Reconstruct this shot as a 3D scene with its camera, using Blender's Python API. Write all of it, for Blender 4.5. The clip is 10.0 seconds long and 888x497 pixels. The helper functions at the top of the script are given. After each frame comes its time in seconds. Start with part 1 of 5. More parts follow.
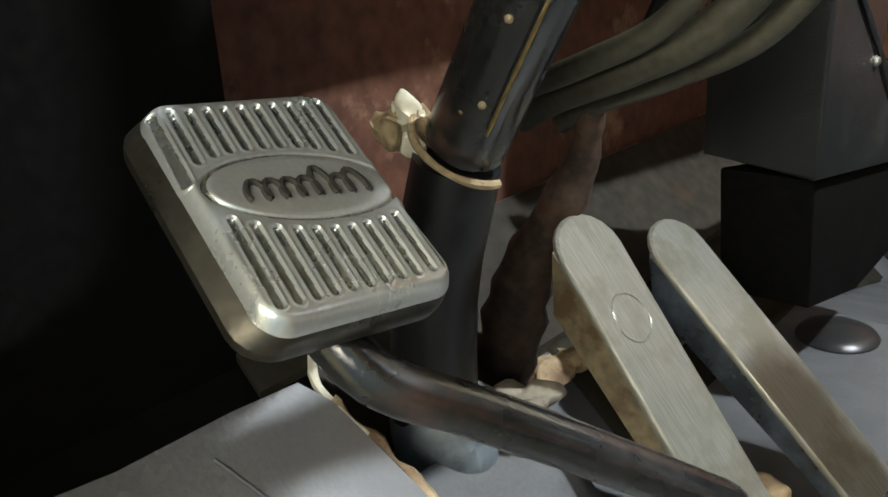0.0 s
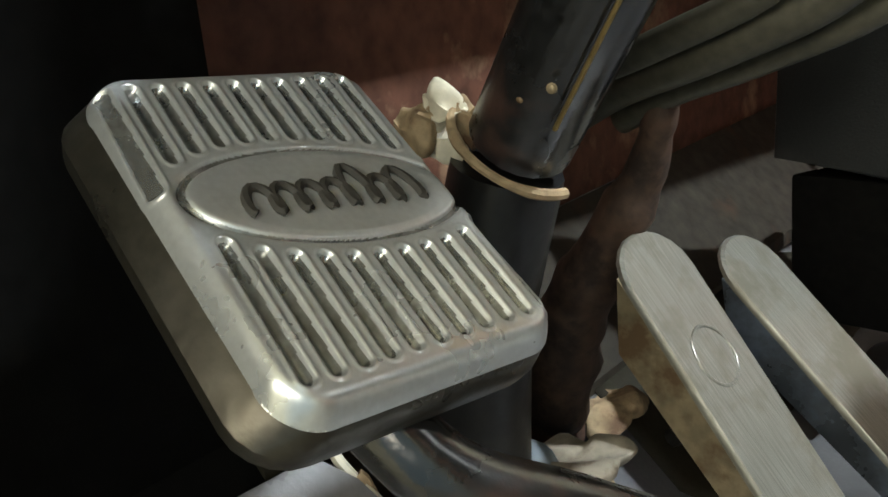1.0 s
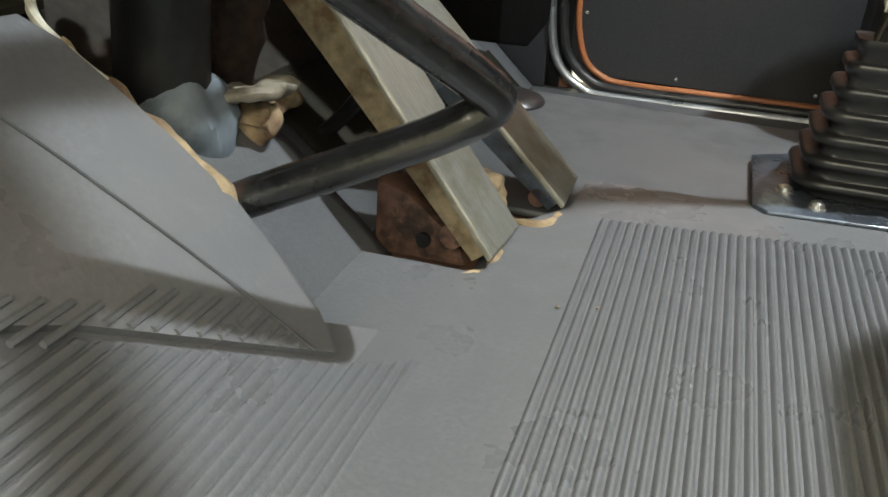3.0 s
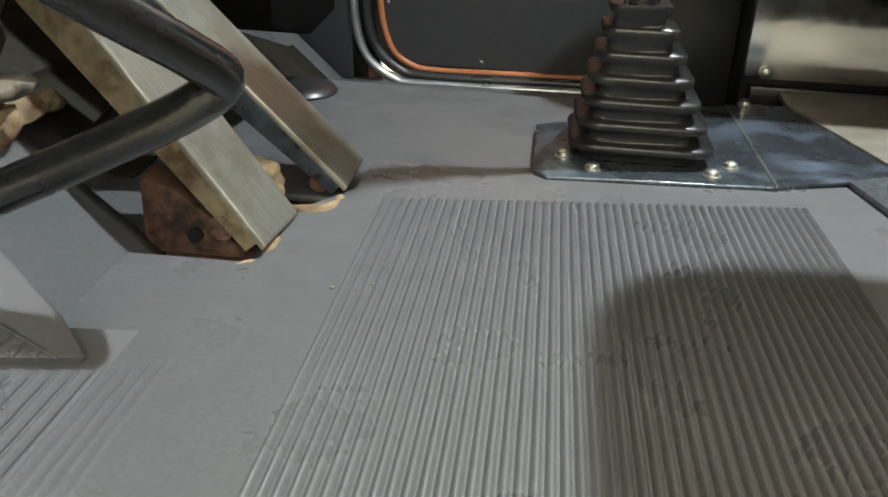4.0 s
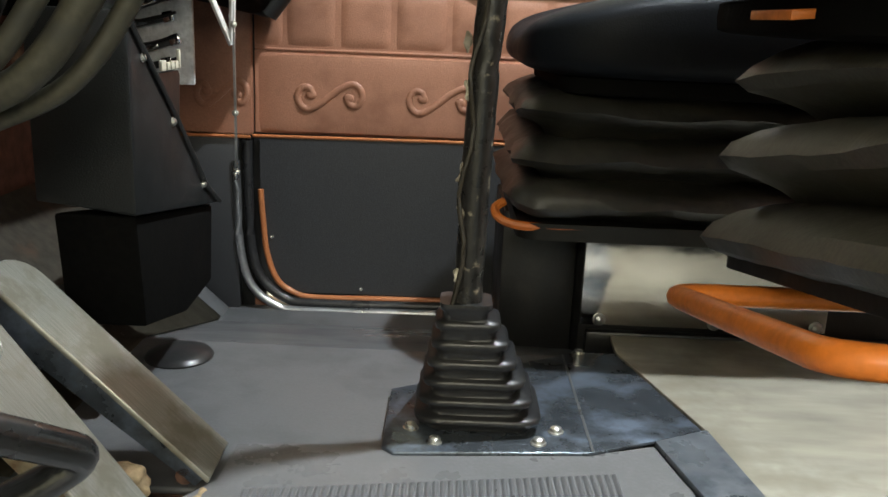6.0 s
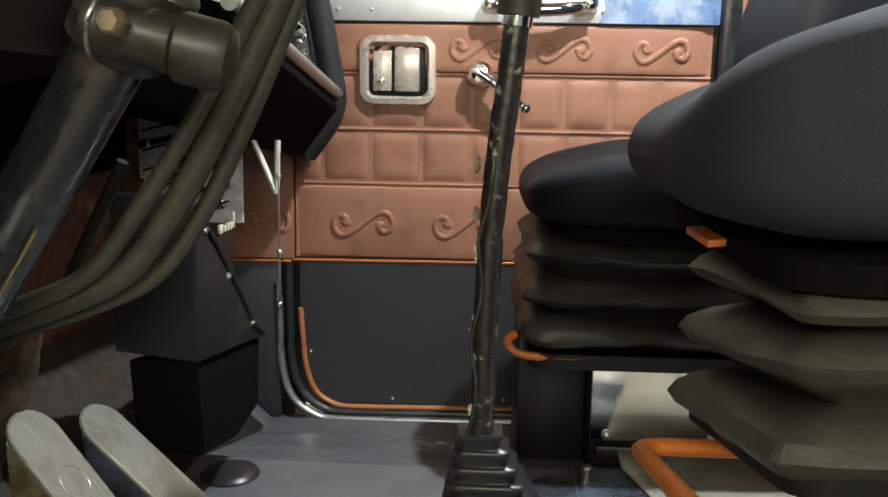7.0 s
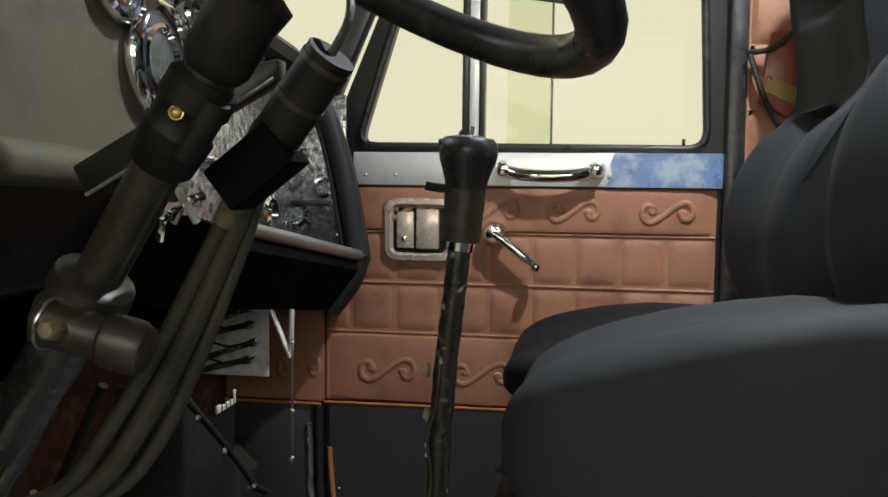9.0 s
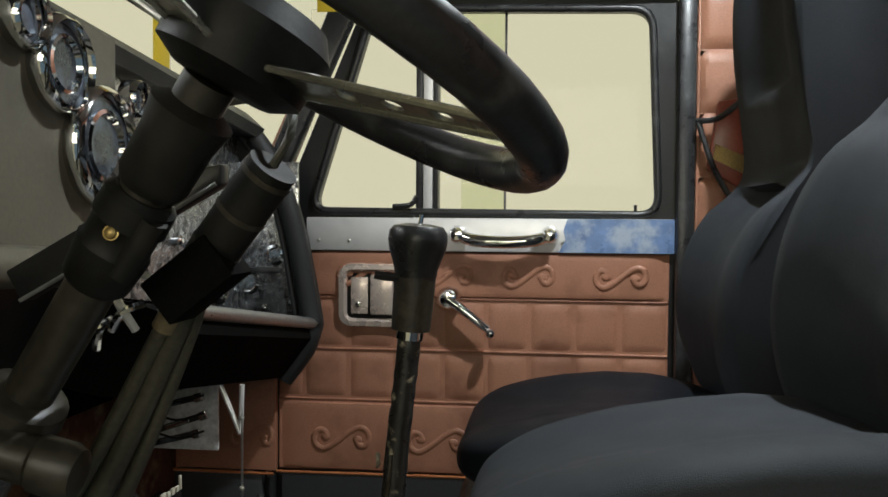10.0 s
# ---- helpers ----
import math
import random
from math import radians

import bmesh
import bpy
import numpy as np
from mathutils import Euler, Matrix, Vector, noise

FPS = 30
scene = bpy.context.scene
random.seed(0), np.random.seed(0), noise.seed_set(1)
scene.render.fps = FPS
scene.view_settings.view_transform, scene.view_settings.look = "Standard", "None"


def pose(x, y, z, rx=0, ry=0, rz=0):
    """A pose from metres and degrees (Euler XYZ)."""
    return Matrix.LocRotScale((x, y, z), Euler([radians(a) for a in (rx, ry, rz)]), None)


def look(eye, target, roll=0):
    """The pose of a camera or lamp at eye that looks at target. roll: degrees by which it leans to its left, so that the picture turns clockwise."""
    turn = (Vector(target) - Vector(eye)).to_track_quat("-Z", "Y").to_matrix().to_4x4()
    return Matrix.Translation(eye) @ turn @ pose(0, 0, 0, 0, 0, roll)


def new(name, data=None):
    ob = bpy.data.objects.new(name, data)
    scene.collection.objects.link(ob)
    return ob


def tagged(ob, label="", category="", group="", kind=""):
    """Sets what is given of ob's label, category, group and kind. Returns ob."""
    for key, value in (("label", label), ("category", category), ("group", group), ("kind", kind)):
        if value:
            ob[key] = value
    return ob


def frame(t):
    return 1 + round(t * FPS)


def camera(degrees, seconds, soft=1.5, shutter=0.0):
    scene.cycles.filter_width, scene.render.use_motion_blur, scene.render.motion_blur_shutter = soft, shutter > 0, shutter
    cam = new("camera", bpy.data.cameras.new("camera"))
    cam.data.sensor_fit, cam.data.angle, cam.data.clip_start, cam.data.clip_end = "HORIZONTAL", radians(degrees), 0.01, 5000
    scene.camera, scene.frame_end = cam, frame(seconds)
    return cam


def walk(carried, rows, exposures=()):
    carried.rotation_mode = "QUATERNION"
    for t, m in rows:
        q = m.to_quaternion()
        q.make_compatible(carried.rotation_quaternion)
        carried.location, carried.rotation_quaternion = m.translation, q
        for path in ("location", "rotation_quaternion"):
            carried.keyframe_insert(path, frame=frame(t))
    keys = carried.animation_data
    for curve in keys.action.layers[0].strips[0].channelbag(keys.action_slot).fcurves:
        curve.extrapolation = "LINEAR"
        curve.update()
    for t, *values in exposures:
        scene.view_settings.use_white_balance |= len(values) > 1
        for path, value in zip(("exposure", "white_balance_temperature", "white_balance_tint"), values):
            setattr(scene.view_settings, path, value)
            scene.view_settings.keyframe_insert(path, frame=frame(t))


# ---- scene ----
cam = camera(54.0, 10.0, soft=1.6)
PATH = [
    (0, (-0.057, -0.111, 0.462), (-1.317, 1.279, -0.231), -3.5),
    (0.5, (-0.125, -0.065, 0.438), (-1.397, 1.331, -0.22), -4.7),
    (1, (-0.156, -0.047, 0.424), (-1.408, 1.376, -0.212), -4.8),
    (1.5, (-0.139, -0.067, 0.42), (-1.302, 1.424, -0.232), -5.0),
    (2, (-0.098, -0.136, 0.389), (-1.032, 1.465, -0.363), -0.1),
    (2.2, (-0.104, -0.164, 0.376), (-0.916, 1.476, -0.432), 1.7),
    (3.3, (-0.089, -0.201, 0.286), (-0.509, 1.549, -0.586), 3.0),
    (3.5, (-0.065, -0.2, 0.282), (-0.43, 1.57, -0.577), 2.2),
    (4, (-0.037, -0.186, 0.292), (-0.218, 1.611, -0.566), 2.6),
    (4.5, (0.001, -0.187, 0.301), (-0.06, 1.637, -0.519), 2.6),
    (5, (0.022, -0.201, 0.345), (0.009, 1.661, -0.386), 2.4),
    (5.5, (0.028, -0.217, 0.413), (0.024, 1.681, -0.217), 2.5),
    (5.7, (0.025, -0.223, 0.427), (0.023, 1.69, -0.154), 2.4),
    (6.8, (0.025, -0.355, 0.541), (-0.034, 1.61, 0.175), 1.5),
    (7, (0.049, -0.379, 0.562), (-0.044, 1.59, 0.225), 1.0),
    (7.5, (0.109, -0.408, 0.610), (-0.062, 1.567, 0.348), 1.5),
    (8, (0.168, -0.451, 0.667), (-0.092, 1.521, 0.451), 1.8),
    (8.5, (0.230, -0.465, 0.689), (-0.103, 1.497, 0.501), 1.1),
    (9, (0.242, -0.462, 0.731), (-0.088, 1.503, 0.578), 0.6),
    (9.5, (0.234, -0.467, 0.766), (-0.052, 1.509, 0.664), 0.5),
    (10, (0.252, -0.446, 0.795), (0.011, 1.538, 0.727), 0.4),
]
walk(cam, [(t, look(eye, at, roll)) for t, eye, at, roll in PATH], exposures=[(0, 0.93), (0.4, 0.82), (2.2, 0.8), (3.3, 0.7), (5.0, 0.70), (5.7, 0.70), (7.0, 0.62), (7.6, 0.30), (8.0, -0.04), (8.5, -0.26), (9.2, -0.34), (10, -0.6)])

# ---------- light ----------
world = bpy.data.worlds.new("garage_light")
scene.world = world
world.use_nodes = True
_bg = world.node_tree.nodes["Background"]
_bg.inputs["Color"].default_value = (1.0, 0.91, 0.56, 1)
_bg.inputs["Strength"].default_value = 0.62


def area_lamp(name, at, target, sx, sy, watts, colour):
    d = bpy.data.lights.new(name, "AREA")
    d.shape, d.size, d.size_y, d.energy, d.color = "RECTANGLE", sx, sy, watts, colour
    ob = new(name, d)
    ob.matrix_world = look(at, target)
    return ob


# the dome lamp between the seats, and unseen fill lamps outside the open driver's door and ahead
area_lamp("dome_light", (0.60, 0.78, 1.80), (0.55, 0.77, 0.0), 0.055, 0.045, 33.5, (0.89, 0.97, 1.0))
area_lamp("doorway_fill", (0.30, -1.9, 1.30), (0.10, 1.5, 0.35), 1.8, 0.6, 27.0, (1.0, 0.94, 0.76))
area_lamp("windscreen_fill", (-1.9, 0.4, 2.2), (0.2, 0.7, 0.5), 1.4, 0.6, 32.0, (0.92, 0.97, 1.0))


# ---------- materials ----------
def mat(name, base, rough=0.5, metal=0.0, grain=160.0, vary=0.12, bump=0.15, stain=None,
        stain_scale=7.0, stain_at=0.56, stretch=(1, 1, 1), rough_vary=0.12, coat=0.0, sheen=0.0, piece=0.0, gloss=0.5):
    m = bpy.data.materials.new(name)
    m.use_nodes = True
    n, l = m.node_tree.nodes, m.node_tree.links
    b = n["Principled BSDF"]
    tc = n.new("ShaderNodeTexCoord")
    mp = n.new("ShaderNodeMapping")
    mp.inputs["Scale"].default_value = stretch
    l.new(tc.outputs["Object"], mp.inputs["Vector"])
    fine = n.new("ShaderNodeTexNoise")
    fine.inputs["Scale"].default_value, fine.inputs["Detail"].default_value = grain, 4
    l.new(mp.outputs[0], fine.inputs["Vector"])
    big = n.new("ShaderNodeTexNoise")
    big.inputs["Scale"].default_value, big.inputs["Detail"].default_value = stain_scale, 5
    big.inputs["Roughness"].default_value = 0.62
    l.new(tc.outputs["Object"], big.inputs["Vector"])
    ramp = n.new("ShaderNodeValToRGB")
    lo, hi = 1 - vary, 1 + vary
    ramp.color_ramp.elements[0].position, ramp.color_ramp.elements[1].position = 0.3, 0.7
    ramp.color_ramp.elements[0].color = (*[min(1, c * lo) for c in base], 1)
    ramp.color_ramp.elements[1].color = (*[min(1, c * hi) for c in base], 1)
    l.new(fine.outputs["Fac"], ramp.inputs[0])
    col = ramp.outputs[0]
    mask = n.new("ShaderNodeMapRange")
    mask.inputs["From Min"].default_value, mask.inputs["From Max"].default_value = stain_at, stain_at + 0.14
    l.new(big.outputs["Fac"], mask.inputs["Value"])
    if stain:
        mx = n.new("ShaderNodeMix")
        mx.data_type = "RGBA"
        l.new(mask.outputs[0], mx.inputs[0])
        l.new(col, mx.inputs[6])
        mx.inputs[7].default_value = (*stain, 1)
        col = mx.outputs[2]
    if piece:
        oi = n.new("ShaderNodeObjectInfo")
        mr = n.new("ShaderNodeMapRange")
        mr.inputs["To Min"].default_value, mr.inputs["To Max"].default_value = 1 - piece, 1 + piece
        l.new(oi.outputs["Random"], mr.inputs["Value"])
        hs = n.new("ShaderNodeHueSaturation")
        l.new(mr.outputs[0], hs.inputs["Value"])
        l.new(col, hs.inputs["Color"])
        col = hs.outputs[0]
    l.new(col, b.inputs["Base Color"])
    rr = n.new("ShaderNodeMapRange")
    rr.inputs["From Min"].default_value, rr.inputs["From Max"].default_value = 0.35, 0.7
    rr.inputs["To Min"].default_value = max(0.02, rough - rough_vary)
    rr.inputs["To Max"].default_value = min(1.0, rough + rough_vary)
    l.new(big.outputs["Fac"], rr.inputs["Value"])
    l.new(rr.outputs[0], b.inputs["Roughness"])
    b.inputs["Metallic"].default_value = metal
    b.inputs["Specular IOR Level"].default_value = gloss
    b.inputs["Coat Weight"].default_value = coat
    b.inputs["Sheen Weight"].default_value = sheen
    if bump:
        bp = n.new("ShaderNodeBump")
        bp.inputs["Strength"].default_value, bp.inputs["Distance"].default_value = bump, 0.002
        l.new(fine.outputs["Fac"], bp.inputs["Height"])
        l.new(bp.outputs[0], b.inputs["Normal"])
    return m


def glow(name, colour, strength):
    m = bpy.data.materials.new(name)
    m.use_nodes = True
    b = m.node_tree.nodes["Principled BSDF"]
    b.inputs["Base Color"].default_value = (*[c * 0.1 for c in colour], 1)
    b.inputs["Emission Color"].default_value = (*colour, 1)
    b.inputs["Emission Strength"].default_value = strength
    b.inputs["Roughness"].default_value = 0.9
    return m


def clear_glass(name, tint=(0.98, 0.97, 0.95)):
    m = bpy.data.materials.new(name)
    m.use_nodes = True
    b = m.node_tree.nodes["Principled BSDF"]
    b.inputs["Transmission Weight"].default_value = 1.0
    b.inputs["Roughness"].default_value = 0.02
    b.inputs["IOR"].default_value = 1.12
    b.inputs["Base Color"].default_value = (*tint, 1)
    return m


M_MAT = mat("grey_rubber_mat", (0.157, 0.157, 0.163), 0.37, grain=240, vary=0.10, bump=0.12, stain=(0.145, 0.145, 0.150), stain_scale=8, stain_at=0.47, rough_vary=0.16)
M_TOE = mat("grey_vinyl_lining", (0.115, 0.117, 0.122), 0.38, grain=300, vary=0.08, bump=0.1, stain=(0.081, 0.083, 0.087), stain_scale=4.5, stain_at=0.50)
M_FOAM = mat("yellowed_foam", (0.36, 0.265, 0.155), 0.95, grain=120, vary=0.35, bump=0.8, stain=(0.14, 0.085, 0.05), stain_scale=30, stain_at=0.52)
M_DIRTY = mat("dirty_yellowed_steel", (0.24, 0.19, 0.115), 0.55, 0.3, grain=90, vary=0.3, bump=0.3, stain=(0.13, 0.08, 0.04), stain_scale=30, stain_at=0.5)
M_RUST = mat("rusty_red_primer", (0.115, 0.050, 0.032), 0.75, grain=45, vary=0.35, bump=0.3, stain=(0.32, 0.21, 0.13), stain_scale=10, stain_at=0.55, gloss=0.3)
M_BRIGHTRUST = mat("bright_rust", (0.105, 0.054, 0.036), 0.8, grain=70, vary=0.45, bump=0.6, stain=(0.024, 0.014, 0.010), stain_scale=34, stain_at=0.47)
M_GRIME = mat("grimy_olive_steel", (0.030, 0.025, 0.018), 0.75, grain=60, vary=0.35, bump=0.25, stain=(0.065, 0.036, 0.022), stain_scale=11, stain_at=0.58, gloss=0.3)
# near black for several parts; on the firewall sheet it stands in for shade
M_MATTE = mat("matte_near_black", (0.0035, 0.0034, 0.0032), 0.95, grain=150, vary=0.3, bump=0.2, stain=(0.007, 0.0067, 0.006), stain_scale=14, gloss=0.06)
M_SLEEVERUST = mat("perished_brown_sleeve", (0.062, 0.035, 0.022), 0.75, grain=70, vary=0.5, bump=0.7, stain=(0.020, 0.012, 0.008), stain_scale=26, stain_at=0.48)
M_STEEL = mat("worn_aluminium_treadle", (0.255, 0.248, 0.215), 0.42, 0.40, grain=260, vary=0.22, bump=0.10, stretch=(0.12, 3.0, 0.12), stain=(0.185, 0.170, 0.132), stain_scale=17, stain_at=0.48, rough_vary=0.14)
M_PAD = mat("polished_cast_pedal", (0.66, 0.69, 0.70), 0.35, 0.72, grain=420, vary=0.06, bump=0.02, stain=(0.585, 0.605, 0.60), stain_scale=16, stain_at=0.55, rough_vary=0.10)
# darker copy of the pad metal: the sides' dark reflections put into colour
M_PADSIDE = mat("dark_pedal_side", (0.085, 0.080, 0.066), 0.36, 0.8, grain=200, vary=0.2, bump=0.1, stain=(0.065, 0.058, 0.046), stain_scale=24, stain_at=0.5)
# darker metal for the groove bottoms, groove shade put into the colour
M_PADFLUTE = mat("shaded_flute", (0.36, 0.37, 0.36), 0.30, 0.80, grain=300, vary=0.25, bump=0.05, stain=(0.20, 0.198, 0.18), stain_scale=30, stain_at=0.5)
M_GROOVE = mat("dirty_groove", (0.03, 0.028, 0.024), 0.8, 0.0, grain=200, vary=0.3)
M_TUBE = mat("worn_black_paint_tube", (0.014, 0.0143, 0.0147), 0.28, 0.1, grain=150, vary=0.4, bump=0.2, stain=(0.062, 0.034, 0.027), stain_scale=19, stain_at=0.57, coat=0.25, gloss=1.0)
M_BLACK = mat("black_paint", (0.010, 0.010, 0.0105), 0.42, grain=200, vary=0.25, bump=0.1, stain=(0.024, 0.023, 0.021), stain_scale=12)
M_PLASTIC = mat("black_grained_plastic", (0.022, 0.024, 0.025), 0.48, grain=500, vary=0.2, bump=0.35, stain=(0.035, 0.036, 0.036), stain_scale=9, gloss=0.5)
M_RUBBER = mat("black_rubber", (0.02, 0.02, 0.021), 0.36, grain=220, vary=0.25, bump=0.08, stain=(0.05, 0.05, 0.05), stain_scale=20)
M_HOSE = mat("dusty_rubber_hose", (0.055, 0.051, 0.035), 0.5, grain=160, vary=0.25, bump=0.15, stain=(0.024, 0.024, 0.020), stain_scale=10)
M_LEATHER = mat("tan_leather", (0.350, 0.158, 0.096), 0.5, grain=420, vary=0.14, bump=0.3, stain=(0.250, 0.108, 0.063), stain_scale=6, stain_at=0.5, piece=0.05)
M_PIPING = mat("orange_tan_piping", (0.42, 0.15, 0.055), 0.4, grain=300, vary=0.12, bump=0.1)
M_VINYL = mat("black_vinyl_door_panel", (0.030, 0.031, 0.034), 0.55, grain=420, vary=0.2, bump=0.3, stain=(0.045, 0.046, 0.05), stain_scale=5)
M_CHROME = mat("chrome", (0.78, 0.78, 0.78), 0.08, 1.0, grain=60, vary=0.04, bump=0.03, rough_vary=0.04)
M_MIRROR = mat("dented_mirror_steel", (0.50, 0.49, 0.46), 0.13, 1.0, grain=9, vary=0.06, bump=0.40, stain=(0.40, 0.385, 0.35), stain_scale=9, stain_at=0.5, rough_vary=0.06)
# blue and whitish blotches paint the strip's blue reflection
M_BLUEREFL = mat("blue_reflection_colour", (0.15, 0.235, 0.43), 0.35, 0.2, grain=40, vary=0.2, bump=0.1, stain=(0.40, 0.46, 0.56), stain_scale=13, stain_at=0.50)
M_STAINLESS = mat("satin_stainless", (0.80, 0.78, 0.765), 0.34, 0.35, grain=30, vary=0.05, bump=0.05, rough_vary=0.07)
M_PLATE = mat("scuffed_floor_plate", (0.31, 0.29, 0.235), 0.45, 0.2, grain=9, vary=0.2, bump=0.05, stain=(0.22, 0.20, 0.155), stain_scale=5, stain_at=0.48, stretch=(1, 4, 1))
# the bluish blotches paint blue reflections on the polished plate
M_DARKPLATE = mat("dark_polished_plate", (0.10, 0.115, 0.135), 0.31, 0.7, grain=60, vary=0.25, bump=0.05, stain=(0.19, 0.23, 0.30), stain_scale=16, stain_at=0.50)
# scuffed strip; its blue-grey also holds a blue sheen as colour
M_EDGEPLATE = mat("scuffed_blue_grey_plate", (0.215, 0.235, 0.265), 0.36, 0.55, grain=40, vary=0.25, bump=0.06, stain=(0.10, 0.115, 0.14), stain_scale=14, stain_at=0.50)
M_BOOT = mat("black_boot_rubber", (0.018, 0.018, 0.019), 0.34, grain=220, vary=0.25, bump=0.02, stain=(0.035, 0.035, 0.035), stain_scale=20, rough_vary=0.06, gloss=0.55)
M_OLIVE = mat("olive_vinyl", (0.024, 0.021, 0.014), 0.75, grain=200, vary=0.15, bump=0.15, stain=(0.017, 0.015, 0.011), stain_scale=8, gloss=0.2)
M_TRIM = mat("brushed_sill_trim", (0.42, 0.43, 0.44), 0.35, 0.9, grain=140, vary=0.12, bump=0.06)
M_FABRIC = mat("charcoal_seat_fabric", (0.0155, 0.0190, 0.0250), 0.8, grain=900, vary=0.25, bump=0.35, stain=(0.022, 0.0258, 0.032), stain_scale=5, gloss=0.3)
# passenger's cushion, darker than the driver's fabric
M_BLACKSEAT = mat("near_black_seat_cover", (0.0070, 0.0083, 0.0110), 0.55, grain=500, vary=0.2, bump=0.2, stain=(0.0092, 0.0108, 0.0140), stain_scale=6, gloss=0.10)
M_SIDE = mat("olive_grey_seat_vinyl", (0.022, 0.022, 0.019), 0.6, grain=600, vary=0.18, bump=0.25, stain=(0.030, 0.029, 0.024), stain_scale=6, gloss=0.3)
M_BELLOWS = mat("black_bellows_rubber", (0.050, 0.048, 0.038), 0.50, grain=260, vary=0.3, bump=0.15, stain=(0.062, 0.059, 0.047), stain_scale=9, gloss=0.5)
M_CRINKLE = mat("crinkled_black_skirt", (0.022, 0.0215, 0.0175), 0.46, grain=60, vary=0.35, bump=0.6, stain=(0.045, 0.043, 0.034), stain_scale=12, stain_at=0.54)
M_ORANGE = mat("orange_painted_steel", (0.62, 0.17, 0.025), 0.42, grain=200, vary=0.1, bump=0.08, stain=(0.42, 0.11, 0.02), stain_scale=18)
M_DASH = mat("soft_black_dash", (0.020, 0.0205, 0.021), 0.5, grain=600, vary=0.2, bump=0.3, stain=(0.022, 0.0225, 0.023), stain_scale=8, gloss=0.3)
M_TAN = mat("greenish_tan_dash_panel", (0.105, 0.095, 0.070), 0.5, grain=160, vary=0.1, bump=0.1, stain=(0.066, 0.058, 0.043), stain_scale=5)
M_SPECK = mat("engine_turned_panel", (0.52, 0.53, 0.545), 0.24, 0.9, grain=75, vary=0.7, bump=0.9, stain=(0.09, 0.09, 0.095), stain_scale=48, stain_at=0.50)
M_FUSE = mat("bare_aluminium_panel", (0.74, 0.75, 0.76), 0.4, 0.15, grain=120, vary=0.2, bump=0.15, stain=(0.45, 0.45, 0.45), stain_scale=30, stain_at=0.52)
M_SOFTBLACK = mat("soft_black_paint", (0.006, 0.006, 0.0055), 0.55, grain=200, vary=0.3, bump=0.1, stain=(0.015, 0.013, 0.010), stain_scale=14, gloss=0.3)
M_HEATER = mat("dull_black_heater_case", (0.012, 0.013, 0.0135), 0.5, grain=500, vary=0.2, bump=0.3, stain=(0.026, 0.026, 0.026), stain_scale=9, gloss=0.35)
M_SLEEVE = mat("worn_olive_sleeve", (0.030, 0.025, 0.017), 0.5, grain=120, vary=0.4, bump=0.4, stain=(0.060, 0.048, 0.034), stain_scale=30, stain_at=0.58)
M_TAPE = mat("flaking_black_tape", (0.02, 0.019, 0.018), 0.35, grain=90, vary=0.3, bump=0.5, stain=(0.48, 0.42, 0.30), stain_scale=48, stain_at=0.60)
M_CURTAIN = mat("pale_grey_curtain", (0.42, 0.42, 0.40), 0.9, grain=500, vary=0.1, bump=0.3)
M_BOLT = mat("galvanised_bolt", (0.72, 0.71, 0.66), 0.3, 0.9, grain=300, vary=0.1, bump=0.05)
# pinkish tint puts the leather's reflection into the metal's colour
M_BEZEL = mat("pinkish_bright_bezel", (0.66, 0.55, 0.48), 0.28, 0.45, grain=60, vary=0.12, bump=0.06, stain=(0.60, 0.50, 0.43), stain_scale=25, stain_at=0.5)
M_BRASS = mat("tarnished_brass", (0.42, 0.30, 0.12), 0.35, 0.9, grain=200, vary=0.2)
M_HEADLINER = mat("grey_headliner", (0.46, 0.45, 0.43), 0.9, grain=300, vary=0.1, bump=0.2)
M_RED = mat("red_plastic", (0.26, 0.055, 0.03), 0.4, grain=100, vary=0.15)
M_YELLOW = mat("yellow_strap", (0.62, 0.44, 0.02), 0.6, grain=400, vary=0.12, bump=0.2)
M_CREAM = mat("cream_letters", (0.62, 0.58, 0.46), 0.5, grain=200, vary=0.1)
M_SPOKE = mat("satin_spoke", (0.50, 0.485, 0.42), 0.32, 0.85, grain=200, vary=0.14, bump=0.05)
M_LINING = mat("dirty_pale_lining", (0.25, 0.22, 0.17), 0.8, grain=120, vary=0.25, bump=0.4, stain=(0.10, 0.075, 0.05), stain_scale=30, stain_at=0.5)
# grime, plus an olive tone that paints the upper column as lit
M_COLUMN = mat("grimy_olive_lit_column", (0.022, 0.0195, 0.014), 0.42, grain=90, vary=0.35, bump=0.25, stain=(0.042, 0.034, 0.024), stain_scale=16, stain_at=0.56)
M_BOOTIE = mat("blue_grey_crumpled_boot", (0.17, 0.20, 0.225), 0.5, grain=60, vary=0.2, bump=0.35, stain=(0.075, 0.085, 0.09), stain_scale=18, stain_at=0.54)
M_GLASS = clear_glass("window_glass")
M_GREEN = clear_glass("green_window_glass", (0.84, 0.87, 0.72))
# the outer walls glow by themselves, in place of lamplight falling on them
M_WALL = glow("glowing_workshop_wall", (0.95, 0.925, 0.67), 0.99)
M_CONCRETE = mat("workshop_concrete", (0.30, 0.29, 0.26), 0.7, grain=40, vary=0.12, bump=0.2, stain=(0.20, 0.19, 0.17), stain_scale=1.5)
M_PALE = mat("pale_wall_paint", (0.78, 0.76, 0.66), 0.8, grain=20, vary=0.05, bump=0.05)
M_BLUE = mat("blue_wall_paint", (0.22, 0.36, 0.62), 0.7, grain=3, vary=0.5, bump=0.05)

# ---------- mesh helpers ----------
BASE = {}


